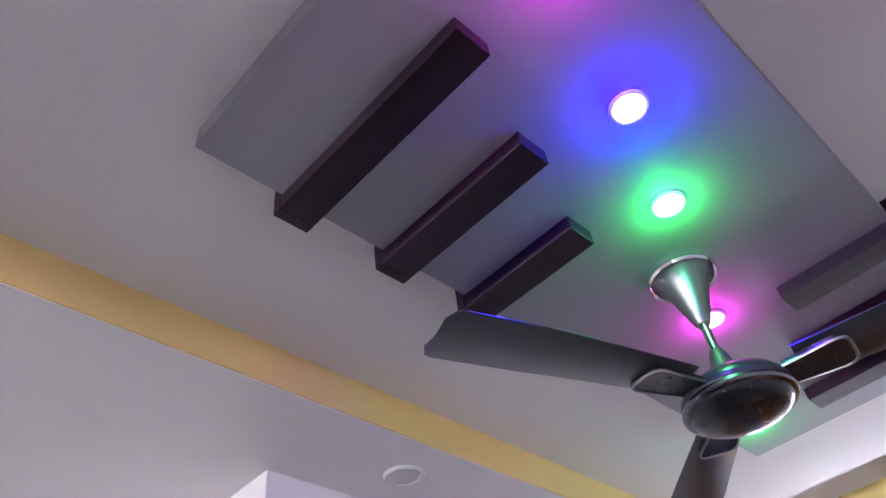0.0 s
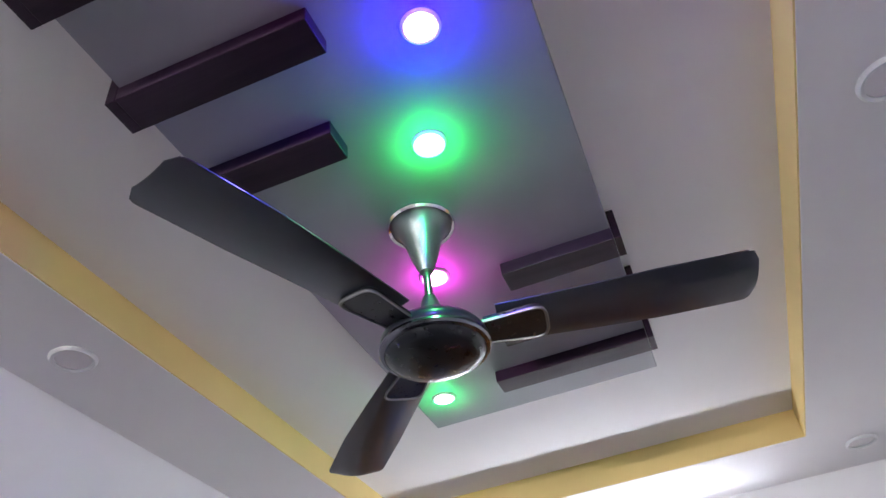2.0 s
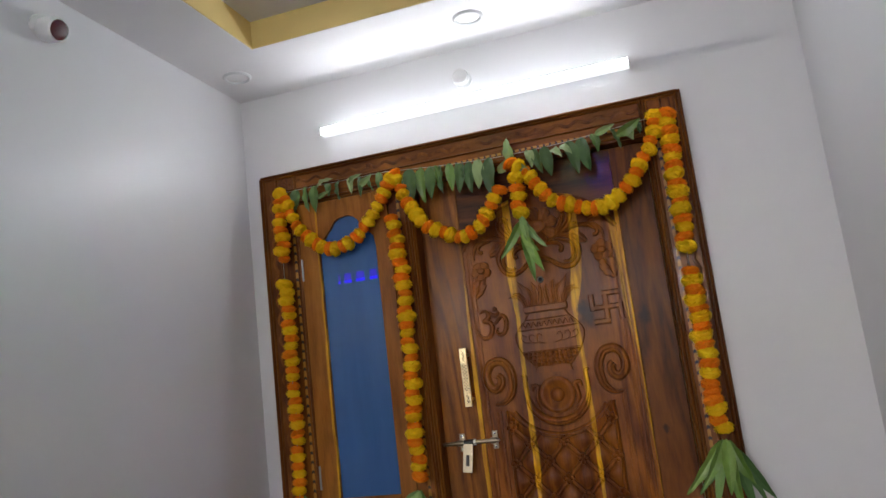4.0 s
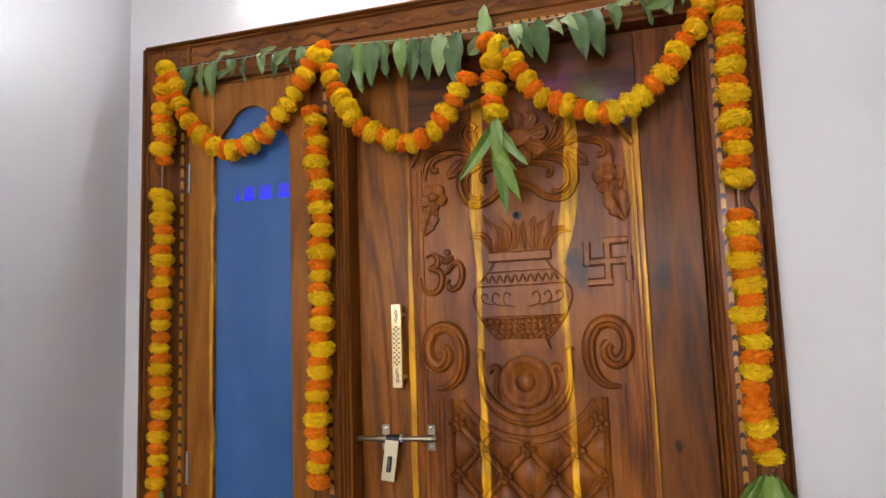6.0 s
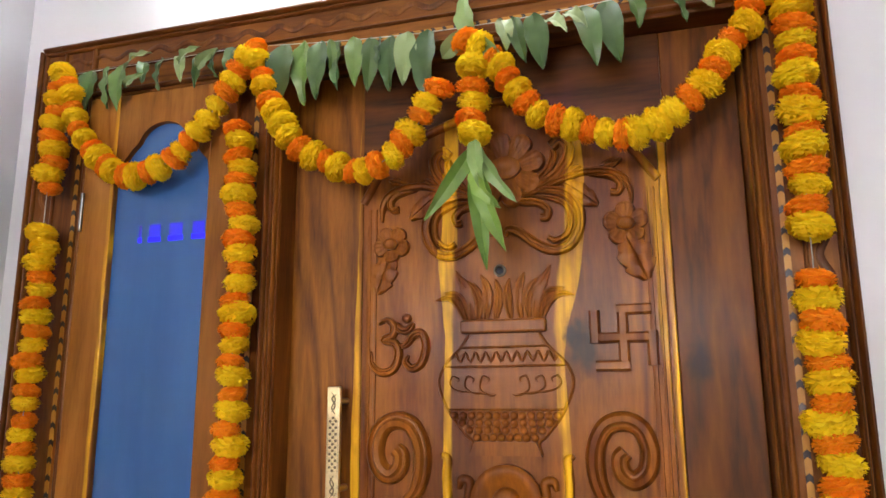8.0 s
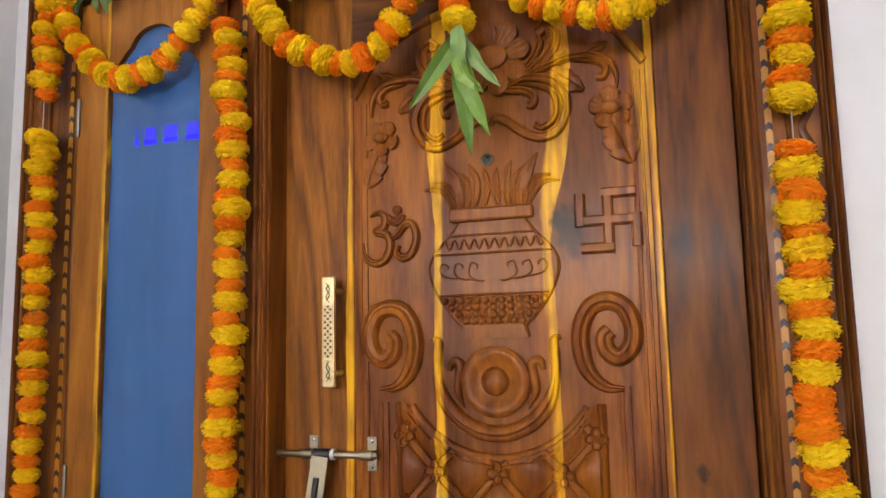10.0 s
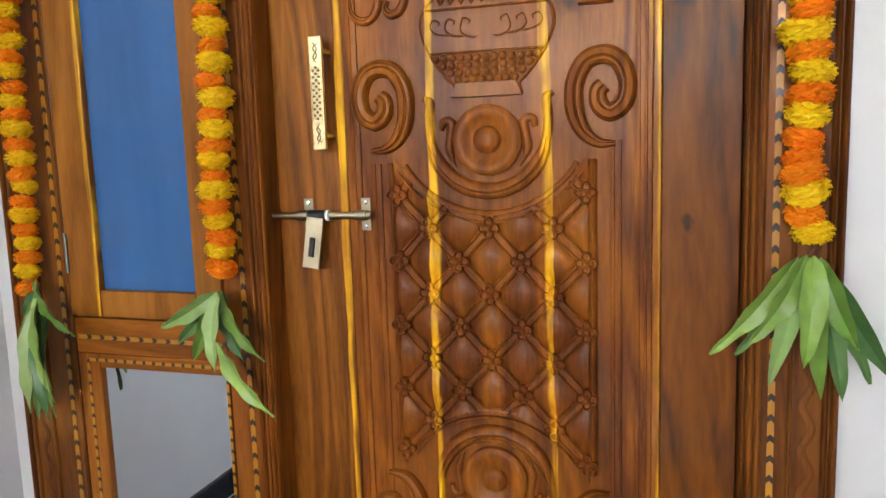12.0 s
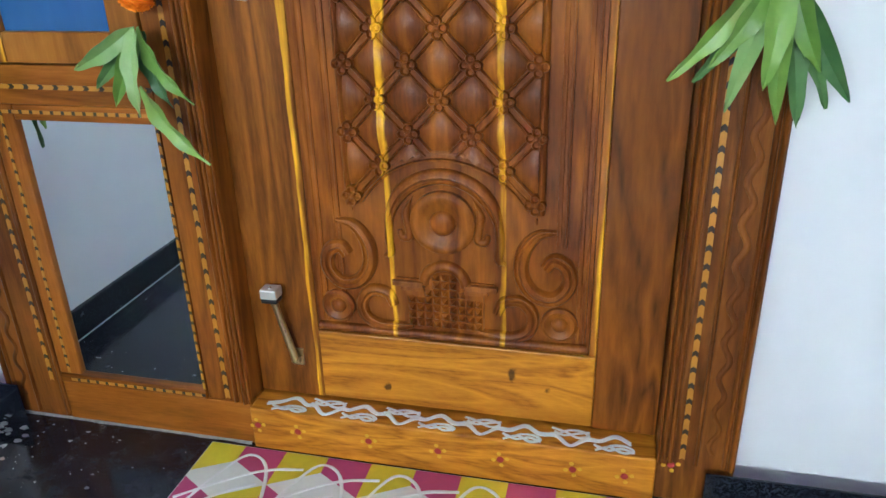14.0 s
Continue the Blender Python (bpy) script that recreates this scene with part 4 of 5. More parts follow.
for z0, s in ((1.333, 1), (1.202, -1)):
    for p in ([(0.7475, z0 + s * 0.028), (0.7550, z0 + s * 0.014), (0.7480, z0), (0.7550, z0 - s * 0.012)], [(0.7570, z0 + s * 0.024), (0.7480, z0 + s * 0.016), (0.7550, z0 + s * 0.004), (0.7475, z0 - s * 0.008)]):
        part("ornament", relief([tuple(q) for q in smooth_line(p, 18)], 0.0014, 0.0016, y=-0.0238), M_ENGRAVE, pull)
part("pull_frame", relief([(0.7415, 1.217), (0.7415, 1.321)], 0.001, 0.0014, y=-0.0238), M_ENGRAVE, pull)
part("pull_frame", relief([(0.7615, 1.217), (0.7615, 1.321)], 0.001, 0.0014, y=-0.0238), M_ENGRAVE, pull)
AX = Matrix.Rotation(radians(90), 4, "Y")
bolt = part("door_bolt", lathe([(0, 0), (0.0058, 0.0), (0.0066, 0.002), (0.0066, 0.212), (0.005, 0.216), (0, 0.216)], 18, Matrix.Translation((0.626, -0.006, 1.041)) @ AX), M_STEEL, door, "steel sliding bolt with a hasp", smooth=True)
for x in (0.701, 0.822):
    part("bracket", box(x - 0.0095, x + 0.0095, LEAF - 0.0045, LEAF - 0.002, 1.010, 1.072, 0.001), M_STEEL, bolt)
    part("keeper", lathe([(0.0068, -0.011), (0.0098, -0.011), (0.0098, 0.011), (0.0068, 0.011)], 18, Matrix.Translation((x, -0.006, 1.041)) @ AX), M_STEEL, bolt, smooth=True)
    part("keeper_foot", box(x - 0.009, x + 0.009, -0.003, LEAF - 0.003, 1.034, 1.048, 0.001), M_STEEL, bolt)
    for z in (1.018, 1.064):
        part("screw", lathe([(0.0046, 0), (0.004, 0.0022), (0, 0.003)], 12, Matrix.Translation((x, LEAF - 0.0045, z)) @ FACE_UP), M_CHROME, bolt, smooth=True)
part("hasp_sleeve", lathe([(0.0069, -0.017), (0.0105, -0.017), (0.0105, 0.017), (0.0069, 0.017)], 18, Matrix.Translation((0.731, -0.006, 1.041)) @ AX), M_BLACK, bolt, smooth=True)
part("collar", lathe([(0.0068, -0.003), (0.0105, -0.003), (0.0105, 0.003), (0.0068, 0.003)], 18, Matrix.Translation((0.753, -0.006, 1.041)) @ AX), M_WHITE, bolt, smooth=True)
bm = box(-0.0175, 0.0175, -0.0035, 0.0, -0.098, 0.0, 0.0012)
bm.transform(Matrix.Translation((0.730, -0.013, 1.038)) @ Matrix.Rotation(radians(7), 4, "Y") @ Matrix.Rotation(radians(-4), 4, "X"))
hasp = part("hasp", bm, M_STEEL, bolt)
bm = box(-0.0055, 0.0055, -0.0085, -0.003, -0.076, -0.038, 0.002)
bm.transform(Matrix.Translation((0.730, -0.013, 1.038)) @ Matrix.Rotation(radians(7), 4, "Y") @ Matrix.Rotation(radians(-4), 4, "X"))
part("staple_slot", bm, M_BLACK, bolt)
stop = part("door_stopper", box(0.7205, 0.7465, LEAF - 0.006, LEAF - 0.002, 0.185, 0.225, 0.001), M_BRASS, door, "folded metal door stopper")
bm = lathe([(0.0078, 0), (0.0080, 0.02), (0.0070, 0.13), (0.0080, 0.152)], 14, Matrix.Translation((0.734, 0.002, 0.203)) @ (Vector((-0.031, -0.012, 0.158)).to_track_quat("Z", "Y").to_matrix().to_4x4()))
part("arm", bm, M_BRASS, stop, smooth=True)
part("pivot", lathe([(0, -0.009), (0.008, -0.009), (0.008, 0.009), (0, 0.009)], 14, Matrix.Translation((0.734, 0.006, 0.204)) @ AX), M_BRASS, stop, smooth=True)
part("foot", box(0.684, 0.720, -0.026, 0.006, 0.3595, 0.381, 0.003), M_NICKEL, stop, "bright metal cap")
part("rubber_pad", box(0.685, 0.719, -0.025, 0.005, 0.350, 0.359, 0.002), M_BLACK, stop)
part("screw", lathe([(0.004, 0), (0.003, 0.002), (0, 0.002)], 10, Matrix.Translation((0.702, -0.012, 0.381))), M_CHROME, stop)


# ---- frame ----
frame_set = thing("door_frame", (0.815, 0, 0), "carved teak door frame with inlaid chevron strips", "door frame", kind="structure")
M_JAMB = wood("dark_teak_jamb", (0.058, 0.018, 0.005), (0.150, 0.050, 0.012), (0.27, 0.100, 0.022))
M_HEAD = wood("dark_teak_head", (0.062, 0.019, 0.005), (0.155, 0.052, 0.013), (0.27, 0.100, 0.022), across="z")


def inlay(x0, z0, x1, z1, y, w=0.0052, pitch=0.0345, chev=True):
    """A flush inlaid strip: pale tongues and dark arrowheads, pointing along the strip."""
    d = Vector((x1 - x0, z1 - z0))
    n = max(2, round(d.length / pitch))
    u = d.normalized()
    v = Vector((-u.y, u.x))
    bm = bmesh.new()
    step = d.length / n
    o = Vector((x0, z0))
    for i in range(n):
        a = o + u * step * i
        def quad(s0, s1, tip, mi, lift):
            pts = [a + u * s0 + v * w, a + u * (s0 + tip), a + u * s0 - v * w, a + u * s1 - v * w, a + u * (s1 + tip), a + u * s1 + v * w]
            f = [bm.verts.new((q.x, y - lift, q.y)) for q in pts]
            bk = [bm.verts.new((q.x, y + 0.001, q.y)) for q in pts]
            fs = [bm.faces.new(f), ]
            for k in range(6):
                fs.append(bm.faces.new((f[k], f[(k + 1) % 6], bk[(k + 1) % 6], bk[k])))
            for q in fs:
                q.material_index = mi
        t = w * 0.9 if chev else 0.0
        quad(0.0, step * 0.68, t, 0, 0.0012)
        quad(step * 0.68, step, t, 1, 0.0010)
    return part("inlay_strip", bm, [M_INLAY_L, M_INLAY_D], frame_set, "pale and dark chevron inlay", kind="stuff")


def wave(path0, path1, waves, y, amp=0.007):
    a, b = Vector(path0), Vector(path1)
    d = b - a
    n = int(d.length / 0.006)
    v = Vector((-d.y, d.x)).normalized()
    line = [tuple(a + d * (i / n) + v * amp * math.sin(2 * math.pi * waves * i / n)) for i in range(n + 1)]
    return part("carved_wave", relief(line, 0.0065, 0.0026, y=y, ends=(0.6, 0.6)), M_JAMB, frame_set, smooth=True)


part("left_jamb", box(0.0, 0.158, FRONT + 0.004, 0.12, 0.0, 2.145, 0.003), M_JAMB, frame_set)
part("right_jamb", box(1.4875, 1.63, FRONT + 0.004, 0.12, 0.0, 2.145, 0.003), M_JAMB, frame_set)
part("head", box(0.1585, 1.487, FRONT + 0.004, 0.12, 2.002, 2.145, 0.003), M_HEAD, frame_set)
part("mullion", box(0.533, 0.636, FRONT + 0.002, 0.12, 0.106, 2.0015, 0.003), M_TEAK, frame_set)
for x, w, h in ((0.006, 0.006, 0.014), (0.017, 0.005, 0.008), (0.072, 0.004, 0.007), (0.151, 0.006, 0.007)):
    part("bead_moulding", relief([(x, 0.01 + 2.125 * i / 40) for i in range(41)], w, h, y=FRONT + 0.005, ends=(1, 1)), M_JAMB, frame_set, smooth=True)
for x, w, h in ((1.624, 0.006, 0.014), (1.611, 0.005, 0.009), (1.560, 0.004, 0.007), (1.513, 0.005, 0.007), (1.501, 0.006, 0.010), (1.491, 0.0035, 0.013)):
    part("bead_moulding", relief([(x, 0.092 + 2.043 * i / 40) for i in range(41)], w, h, y=FRONT + 0.005, ends=(1, 1)), M_JAMB, frame_set, smooth=True)
for x, w, h in ((0.602, 0.005, 0.008), (0.614, 0.004, 0.006), (0.625, 0.005, 0.012), (0.6325, 0.003, 0.006)):
    part("bead_moulding", relief([(x, 0.108 + 1.89 * i / 40) for i in range(41)], w, h, y=FRONT + 0.003, ends=(1, 1)), M_TEAK, frame_set, smooth=True)
for z, w, h in ((2.139, 0.006, 0.014), (2.128, 0.005, 0.009), (2.072, 0.004, 0.007), (2.016, 0.006, 0.009)):
    part("bead_moulding", relief([(0.012 + 1.606 * i / 40, z) if z > 2.1 else (0.075 + 1.48 * i / 40, z) for i in range(41)], w, h, y=FRONT + 0.005, ends=(1, 1)), M_HEAD, frame_set, smooth=True)
wave((0.044, 0.05), (0.044, 2.07), 27, FRONT + 0.004)
wave((1.586, 0.12), (1.586, 2.07), 26, FRONT + 0.004)
wave((0.08, 2.100), (1.55, 2.100), 20, FRONT + 0.004)
inlay(0.128, 0.10, 0.132, 1.99, FRONT + 0.004)
inlay(1.534, 0.10, 1.532, 2.02, FRONT + 0.004)
inlay(0.581, 0.112, 0.573, 1.98, FRONT + 0.002)
inlay(0.60, 2.044, 1.50, 2.044, FRONT + 0.004, w=0.004, pitch=0.022)

# threshold
part("threshold", box(0.6365, 1.487, -0.052, 0.12, 0.0, 0.1045, 0.004), M_PLANK, frame_set, "golden brown threshold beam")
part("sill_beam", box(0.1585, 0.636, FRONT, 0.12, 0.0, 0.1055, 0.003), M_TEAK_H, frame_set)

# ---- side window ----
window = thing("window_1", (0.345, 0, 0.106), "narrow side window: blue film glass over a mirror pane", "window", kind="structure")
SF = -0.046
arch_top = [(0.2385, 1.795), (0.243, 1.830), (0.262, 1.850), (0.280, 1.872)] + [(0.355 + 0.062 * math.cos(radians(a)), 1.872 + 0.054 * math.sin(radians(a))) for a in range(165, 10, -10)] + [(0.430, 1.872), (0.448, 1.850), (0.467, 1.830), (0.4715, 1.795)]
M_SASH = streaked("sash_teak", (0.18, 0.066, 0.014), (0.33, 0.130, 0.026), (0.46, 0.20, 0.045), [(1, 0.9, ((0.9, 0.2300, 0.2375), (1.4, 0.2310, 0.2385), (1.8, 0.2330, 0.2375)))])
part("sash_stile", box(0.1592, 0.2385, SF, 0.03, 0.832, 2.0, 0.003), M_SASH, window)
part("sash_stile", box(0.4715, 0.5325, SF, 0.03, 0.832, 2.0, 0.003), M_SASH, window)
part("sash_rail", box(0.2388, 0.4712, SF, 0.03, 0.832, 0.889, 0.003), M_SASH, window)
part("sash_head", prism([(0.2388, 1.997)] + arch_top + [(0.4712, 1.997)], SF + 0.001, 0.03), M_SASH, window, "arched sash head")
part("rail", box(0.1592, 0.5325, FRONT, 0.03, 0.752, 0.828, 0.002), M_TEAK_H, window)
inlay(0.165, 0.787, 0.53, 0.785, FRONT, w=0.0045)
part("pane_frame", box(0.1592, 0.2155, FRONT, 0.03, 0.128, 0.7515, 0.003), M_TEAK, window)
part("pane_frame", box(0.5235, 0.5325, FRONT, 0.03, 0.128, 0.7515, 0.002), M_TEAK, window)
part("pane_frame", box(0.2158, 0.5232, FRONT, 0.03, 0.720, 0.7512, 0.003), M_TEAK_H, window)
part("pane_frame", box(0.1592, 0.5325, FRONT - 0.004, 0.03, 0.106, 0.1275, 0.003), M_TEAK_H, window)
inlay(0.186, 0.13, 0.186, 0.735, FRONT, w=0.0035, pitch=0.024)
inlay(0.5285, 0.13, 0.5285, 0.735, FRONT, w=0.003, pitch=0.024)
inlay(0.19, 0.737, 0.525, 0.737, FRONT, w=0.0035, pitch=0.024, chev=False)
inlay(0.19, 0.1165, 0.53, 0.1165, FRONT - 0.004, w=0.0035, pitch=0.024, chev=False)


def blue_glass():
    m, nt, b = nodes_of("blue_film_glass")
    v = coords(nt, (1, 1, 0.15))
    n = add(nt, "ShaderNodeTexNoise", Scale=14.0, Detail=4.0)
    nt.links.new(v, n.inputs["Vector"])
    nt.links.new(ramp(nt, n.outputs["Fac"], [(0.3, (0.034, 0.105, 0.28)), (0.7, (0.046, 0.130, 0.34))]), b.inputs["Base Color"])
    b.inputs["Roughness"].default_value = 0.03
    b.inputs["Specular IOR Level"].default_value = 0.5
    return m


def mirror_glass():
    m, nt, b = nodes_of("mirror_pane")
    b.inputs["Base Color"].default_value = (0.84, 0.92, 0.97, 1)
    b.inputs["Metallic"].default_value = 1.0
    b.inputs["Roughness"].default_value = 0.015
    return m


part("glass", prism([(0.239, 0.8893)] + [(0.239, 1.795)] + arch_top[1:-1] + [(0.471, 1.795), (0.471, 0.8893)], -0.032, -0.026), blue_glass(), window, "blue film glass pane")
part("mirror", box(0.2158, 0.5232, -0.031, -0.026, 0.1278, 0.7198), mirror_glass(), window, "clear mirror pane")
# Glowing strips laid on the pane imitate a coloured light seen in the glass.
dash = glow("light_image_blue", (0.006, 0.003, 1.0), 0.55, 0.0)
faint = glow("light_image_blue_faint", (0.03, 0.03, 1.0), 0.22, 0.0)
for x0, x1 in ((0.300, 0.310), (0.325, 0.356), (0.374, 0.410), (0.430, 0.462)):
    part("light_dash", box(x0, x1, -0.0326, -0.0321, 1.669, 1.680), dash, window, "glowing blue strip on the glass, imitating a light seen in it")
    part("light_dash", box(x0 + 0.002, x1 - 0.002, -0.0324, -0.0321, 1.6805, 1.706), faint, window, "fainter glowing blue strip on the glass, imitating a light seen in it")
part("sash_bolt", box(0.160, 0.167, SF - 0.006, SF, 0.925, 1.010, 0.002), M_SATIN, window, "small steel sash bolt")
part("sash_bolt", box(0.160, 0.167, SF - 0.006, SF, 1.70, 1.785, 0.002), M_SATIN, window, "small steel sash bolt")

# ---- marigold garlands ----
def petals(name, c, deep):
    m, nt, b = nodes_of(name)
    g = nt.nodes.new("ShaderNodeNewGeometry")
    oi = nt.nodes.new("ShaderNodeObjectInfo")
    ad = nt.nodes.new("ShaderNodeMath")
    ad.operation = "MULTIPLY_ADD"
    nt.links.new(oi.outputs["Random"], ad.inputs[0])
    ad.inputs[1].default_value = 0.45
    rp = nt.nodes.new("ShaderNodeMath")
    rp.operation = "MULTIPLY"
    rp.inputs[1].default_value = 0.6
    nt.links.new(g.outputs["Random Per Island"], rp.inputs[0])
    nt.links.new(rp.outputs[0], ad.inputs[2])
    nt.links.new(ramp(nt, ad.outputs[0], [(0.1, deep), (0.8, c)]), b.inputs["Base Color"])
    b.inputs["Roughness"].default_value = 0.6
    b.inputs["Specular IOR Level"].default_value = 0.25
    tr = nt.nodes.new("ShaderNodeBsdfTranslucent")
    nt.links.new(b.inputs["Base Color"].links[0].from_socket, tr.inputs["Color"])
    mix = nt.nodes.new("ShaderNodeMixShader")
    mix.inputs[0].default_value = 0.28
    nt.links.new(b.outputs[0], mix.inputs[1])
    nt.links.new(tr.outputs[0], mix.inputs[2])
    nt.links.new(mix.outputs[0], nt.nodes["Material Output"].inputs["Surface"])
    return m


M_YEL = petals("yellow_petals", (1.0, 0.77, 0.016), (1.0, 0.68, 0.010))
M_ORA = petals("orange_petals", (1.0, 0.38, 0.010), (1.0, 0.28, 0.006))
M_GREEN = plain("green_calyx", (0.06, 0.12, 0.03), 0.6)
M_THREAD = plain("cotton_thread", (0.55, 0.52, 0.45), 0.8)
rng = random.Random(7)


def flower_mesh(name, material, seed, tall):
    """One marigold pompon seen from the side: short frilled petals all over a squat core; z is the garland's line."""
    r = random.Random(seed)
    bm = bmesh.new()
    core = bmesh.ops.create_icosphere(bm, subdivisions=2, radius=1.0)["verts"]
    rx, rz = 0.0310, tall * 0.37
    for v in core:
        v.co = Vector((v.co.x * rx, v.co.y * rx, v.co.z * rz)) * r.uniform(0.94, 1.04)
    n = 165
    for k in range(n):
        h = (1 - 2 * (k + 0.5) / n) * 0.93
        a = k * 2.39996 + r.uniform(-0.12, 0.12)
        c = math.sqrt(1 - h * h)
        base = Vector((rx * c * math.cos(a), rx * c * math.sin(a), rz * h)) * 0.93
        nrm = Vector((c * math.cos(a) / rx, c * math.sin(a) / rx, h / rz)).normalized()
        side = Vector((-math.sin(a), math.cos(a), 0))
        tilt = r.uniform(-0.55, 0.55)
        up = nrm.cross(side)
        out = (nrm + up * tilt + side * r.uniform(-0.3, 0.3)).normalized()
        up = out.cross(side).normalized()
        L, wd = 0.0086 * r.uniform(0.7, 1.2), 0.0077 * r.uniform(0.8, 1.25)
        rows = []
        for s, ww in ((0.0, 0.55), (0.62, 0.95), (1.0, 1.05)):
            rows.append([bm.verts.new(base + out * L * s * ((r.uniform(0.9, 1.1) if t else 0.80) if s == 1.0 else 1.0) + side * wd * ww * t + up * (0.0016 * s * (1 if t else -1) + r.uniform(-0.0008, 0.0008))) for t in (-1, 0, 1)])
        for p, q in zip(rows, rows[1:]):
            for t in range(2):
                bm.faces.new((p[t], p[t + 1], q[t + 1], q[t]))
    me = bpy.data.meshes.new(name)
    bm.to_mesh(me)
    bm.free()
    me.materials.append(material)
    return me


YEL = [flower_mesh("marigold_head", M_YEL, s, 0.050) for s in (1, 2, 3)]
ORA = [flower_mesh("marigold_head", M_ORA, s, 0.044) for s in (4, 5, 6)]
GARLAND_Y = -0.083


def line_at(path, s):
    """The point and direction s metres along a dense line."""
    for a, b in zip(path, path[1:]):
        d = (b - a).length
        if s <= d:
            return a.lerp(b, s / d), (b - a).normalized()
        s -= d
    return path[-1], (path[-1] - path[-2]).normalized()


def garland(runs, label, size=1.0, pattern="yo", depth=GARLAND_Y, gap=1.0):
    """Threaded marigold heads, alternately yellow and orange, along one or more runs of (x, z) points."""
    first = runs[0][0]
    root = thing("marigold_garland", (first[0], depth, first[1]), label, "garland", "flower garlands on the door frame")
    whole = []
    count = 0
    for run in runs:
        path = smooth_line([(x, z) for x, z in run], 120)
        total = sum((b - a).length for a, b in zip(path, path[1:]))
        s = 0.012
        while s < total:
            kind = pattern[count % len(pattern)]
            if rng.random() < 0.03:
                kind = "y" if kind == "o" else "o"
            q, d = line_at(path, s)
            data = rng.choice(YEL if kind == "y" else ORA)
            ob = new("marigold_flower", data)
            g = size * rng.uniform(0.88, 1.12) * (1.05 if kind == "y" else 0.95)
            axis = Vector((d.x + rng.uniform(-0.22, 0.22), rng.uniform(-0.3, 0.3), d.y + rng.uniform(-0.22, 0.22))).normalized()
            m = Matrix.Translation((q.x + rng.uniform(-0.006, 0.006), depth + rng.uniform(-0.005, 0.005), q.y)) @ axis.to_track_quat("Z", "Y").to_matrix().to_4x4() @ Matrix.Rotation(rng.uniform(0, 6.3), 4, "Z") @ Matrix.Diagonal((g, g, g, 1))
            ob.parent = root
            ob.matrix_parent_inverse = root.matrix_basis.inverted()
            ob.matrix_basis = m
            s += (0.0315 if kind == "y" else 0.0255) * gap * rng.uniform(0.92, 1.1)
            count += 1
        whole += path
    bm = bmesh.new()
    prev = None
    for q in whole[::4]:
        ring = [bm.verts.new((q.x + 0.0011 * math.cos(a), depth + 0.0011 * math.sin(a), q.y)) for a in (0, 2.1, 4.2)]
        if prev:
            for k in range(3):
                bm.faces.new((prev[k], prev[(k + 1) % 3], ring[(k + 1) % 3], ring[k]))
        prev = ring
    part("thread", bm, M_THREAD, root)
    return root


garland([[(0.108, 2.06), (0.106, 1.97), (0.105, 1.88), (0.101, 1.785)], [(0.101, 1.705), (0.102, 1.57), (0.102, 1.44), (0.100, 1.30), (0.104, 1.20), (0.099, 1.10), (0.096, 0.98), (0.090, 0.885)]], "yellow and orange marigold garland hanging down the jamb beside the window", 0.78)
garland([[(0.112, 2.065), (0.150, 1.965), (0.186, 1.895), (0.255, 1.822), (0.330, 1.797), (0.41, 1.825), (0.475, 1.882), (0.512, 1.94), (0.55, 1.99), (0.588, 2.040)]], "yellow and orange marigold swag under the frame head", 0.74, gap=1.0)
garland([[(0.560, 1.99), (0.588, 2.045), (0.605, 1.98), (0.634, 1.905), (0.690, 1.825), (0.757, 1.782), (0.819, 1.757), (0.882, 1.783), (0.938, 1.842), (0.974, 1.905)]], "yellow and orange marigold swag under the frame head", 0.76, "oy", gap=1.02)
garland([[(0.561, 1.882), (0.575, 1.74), (0.577, 1.57), (0.572, 1.46), (0.573, 1.33), (0.568, 1.21), (0.566, 1.09), (0.564, 0.98), (0.556, 0.935)]], "yellow and orange marigold garland hanging down the mullion", 0.84, "oy")
garland([[(1.036, 1.945), (1.035, 1.87), (1.038, 1.79)]], "short marigold drop over the carved door", 0.92, gap=1.1)
garland([[(1.023, 1.995), (1.080, 1.940), (1.155, 1.833), (1.212, 1.803), (1.288, 1.775), (1.353, 1.788), (1.42, 1.843), (1.465, 1.905), (1.508, 1.965), (1.54, 2.06)]], "yellow and orange marigold swag under the frame head", 0.76, "oy", gap=1.02)
garland([[(1.572, 2.06), (1.568, 1.93), (1.566, 1.84), (1.563, 1.74), (1.561, 1.64), (1.560, 1.585)], [(1.560, 1.53), (1.560, 1.41), (1.564, 1.29), (1.564, 1.18), (1.565, 1.09), (1.574, 1.01)]], "yellow and orange marigold garland hanging down the jamb beside the door", 0.90, "oy", gap=1.04)


# ---- mango leaves ----
def leaf_material(name, c, deep):
    m, nt, b = nodes_of(name)
    v = coords(nt)
    n = add(nt, "ShaderNodeTexNoise", Scale=45.0, Detail=4.0)
    nt.links.new(v, n.inputs["Vector"])
    oi = nt.nodes.new("ShaderNodeObjectInfo")
    md = nt.nodes.new("ShaderNodeMath")
    md.operation = "MULTIPLY_ADD"
    md.inputs[1].default_value = 0.5
    nt.links.new(oi.outputs["Random"], md.inputs[0])
    hf = nt.nodes.new("ShaderNodeMath")
    hf.operation = "MULTIPLY"
    hf.inputs[1].default_value = 0.5
    nt.links.new(n.outputs["Fac"], hf.inputs[0])
    nt.links.new(hf.outputs[0], md.inputs[2])
    nt.links.new(ramp(nt, md.outputs[0], [(0.15, deep), (0.8, c)]), b.inputs["Base Color"])
    b.inputs["Roughness"].default_value = 0.38
    bump(nt, b, n.outputs["Fac"], 0.2, 0.001)
    return m


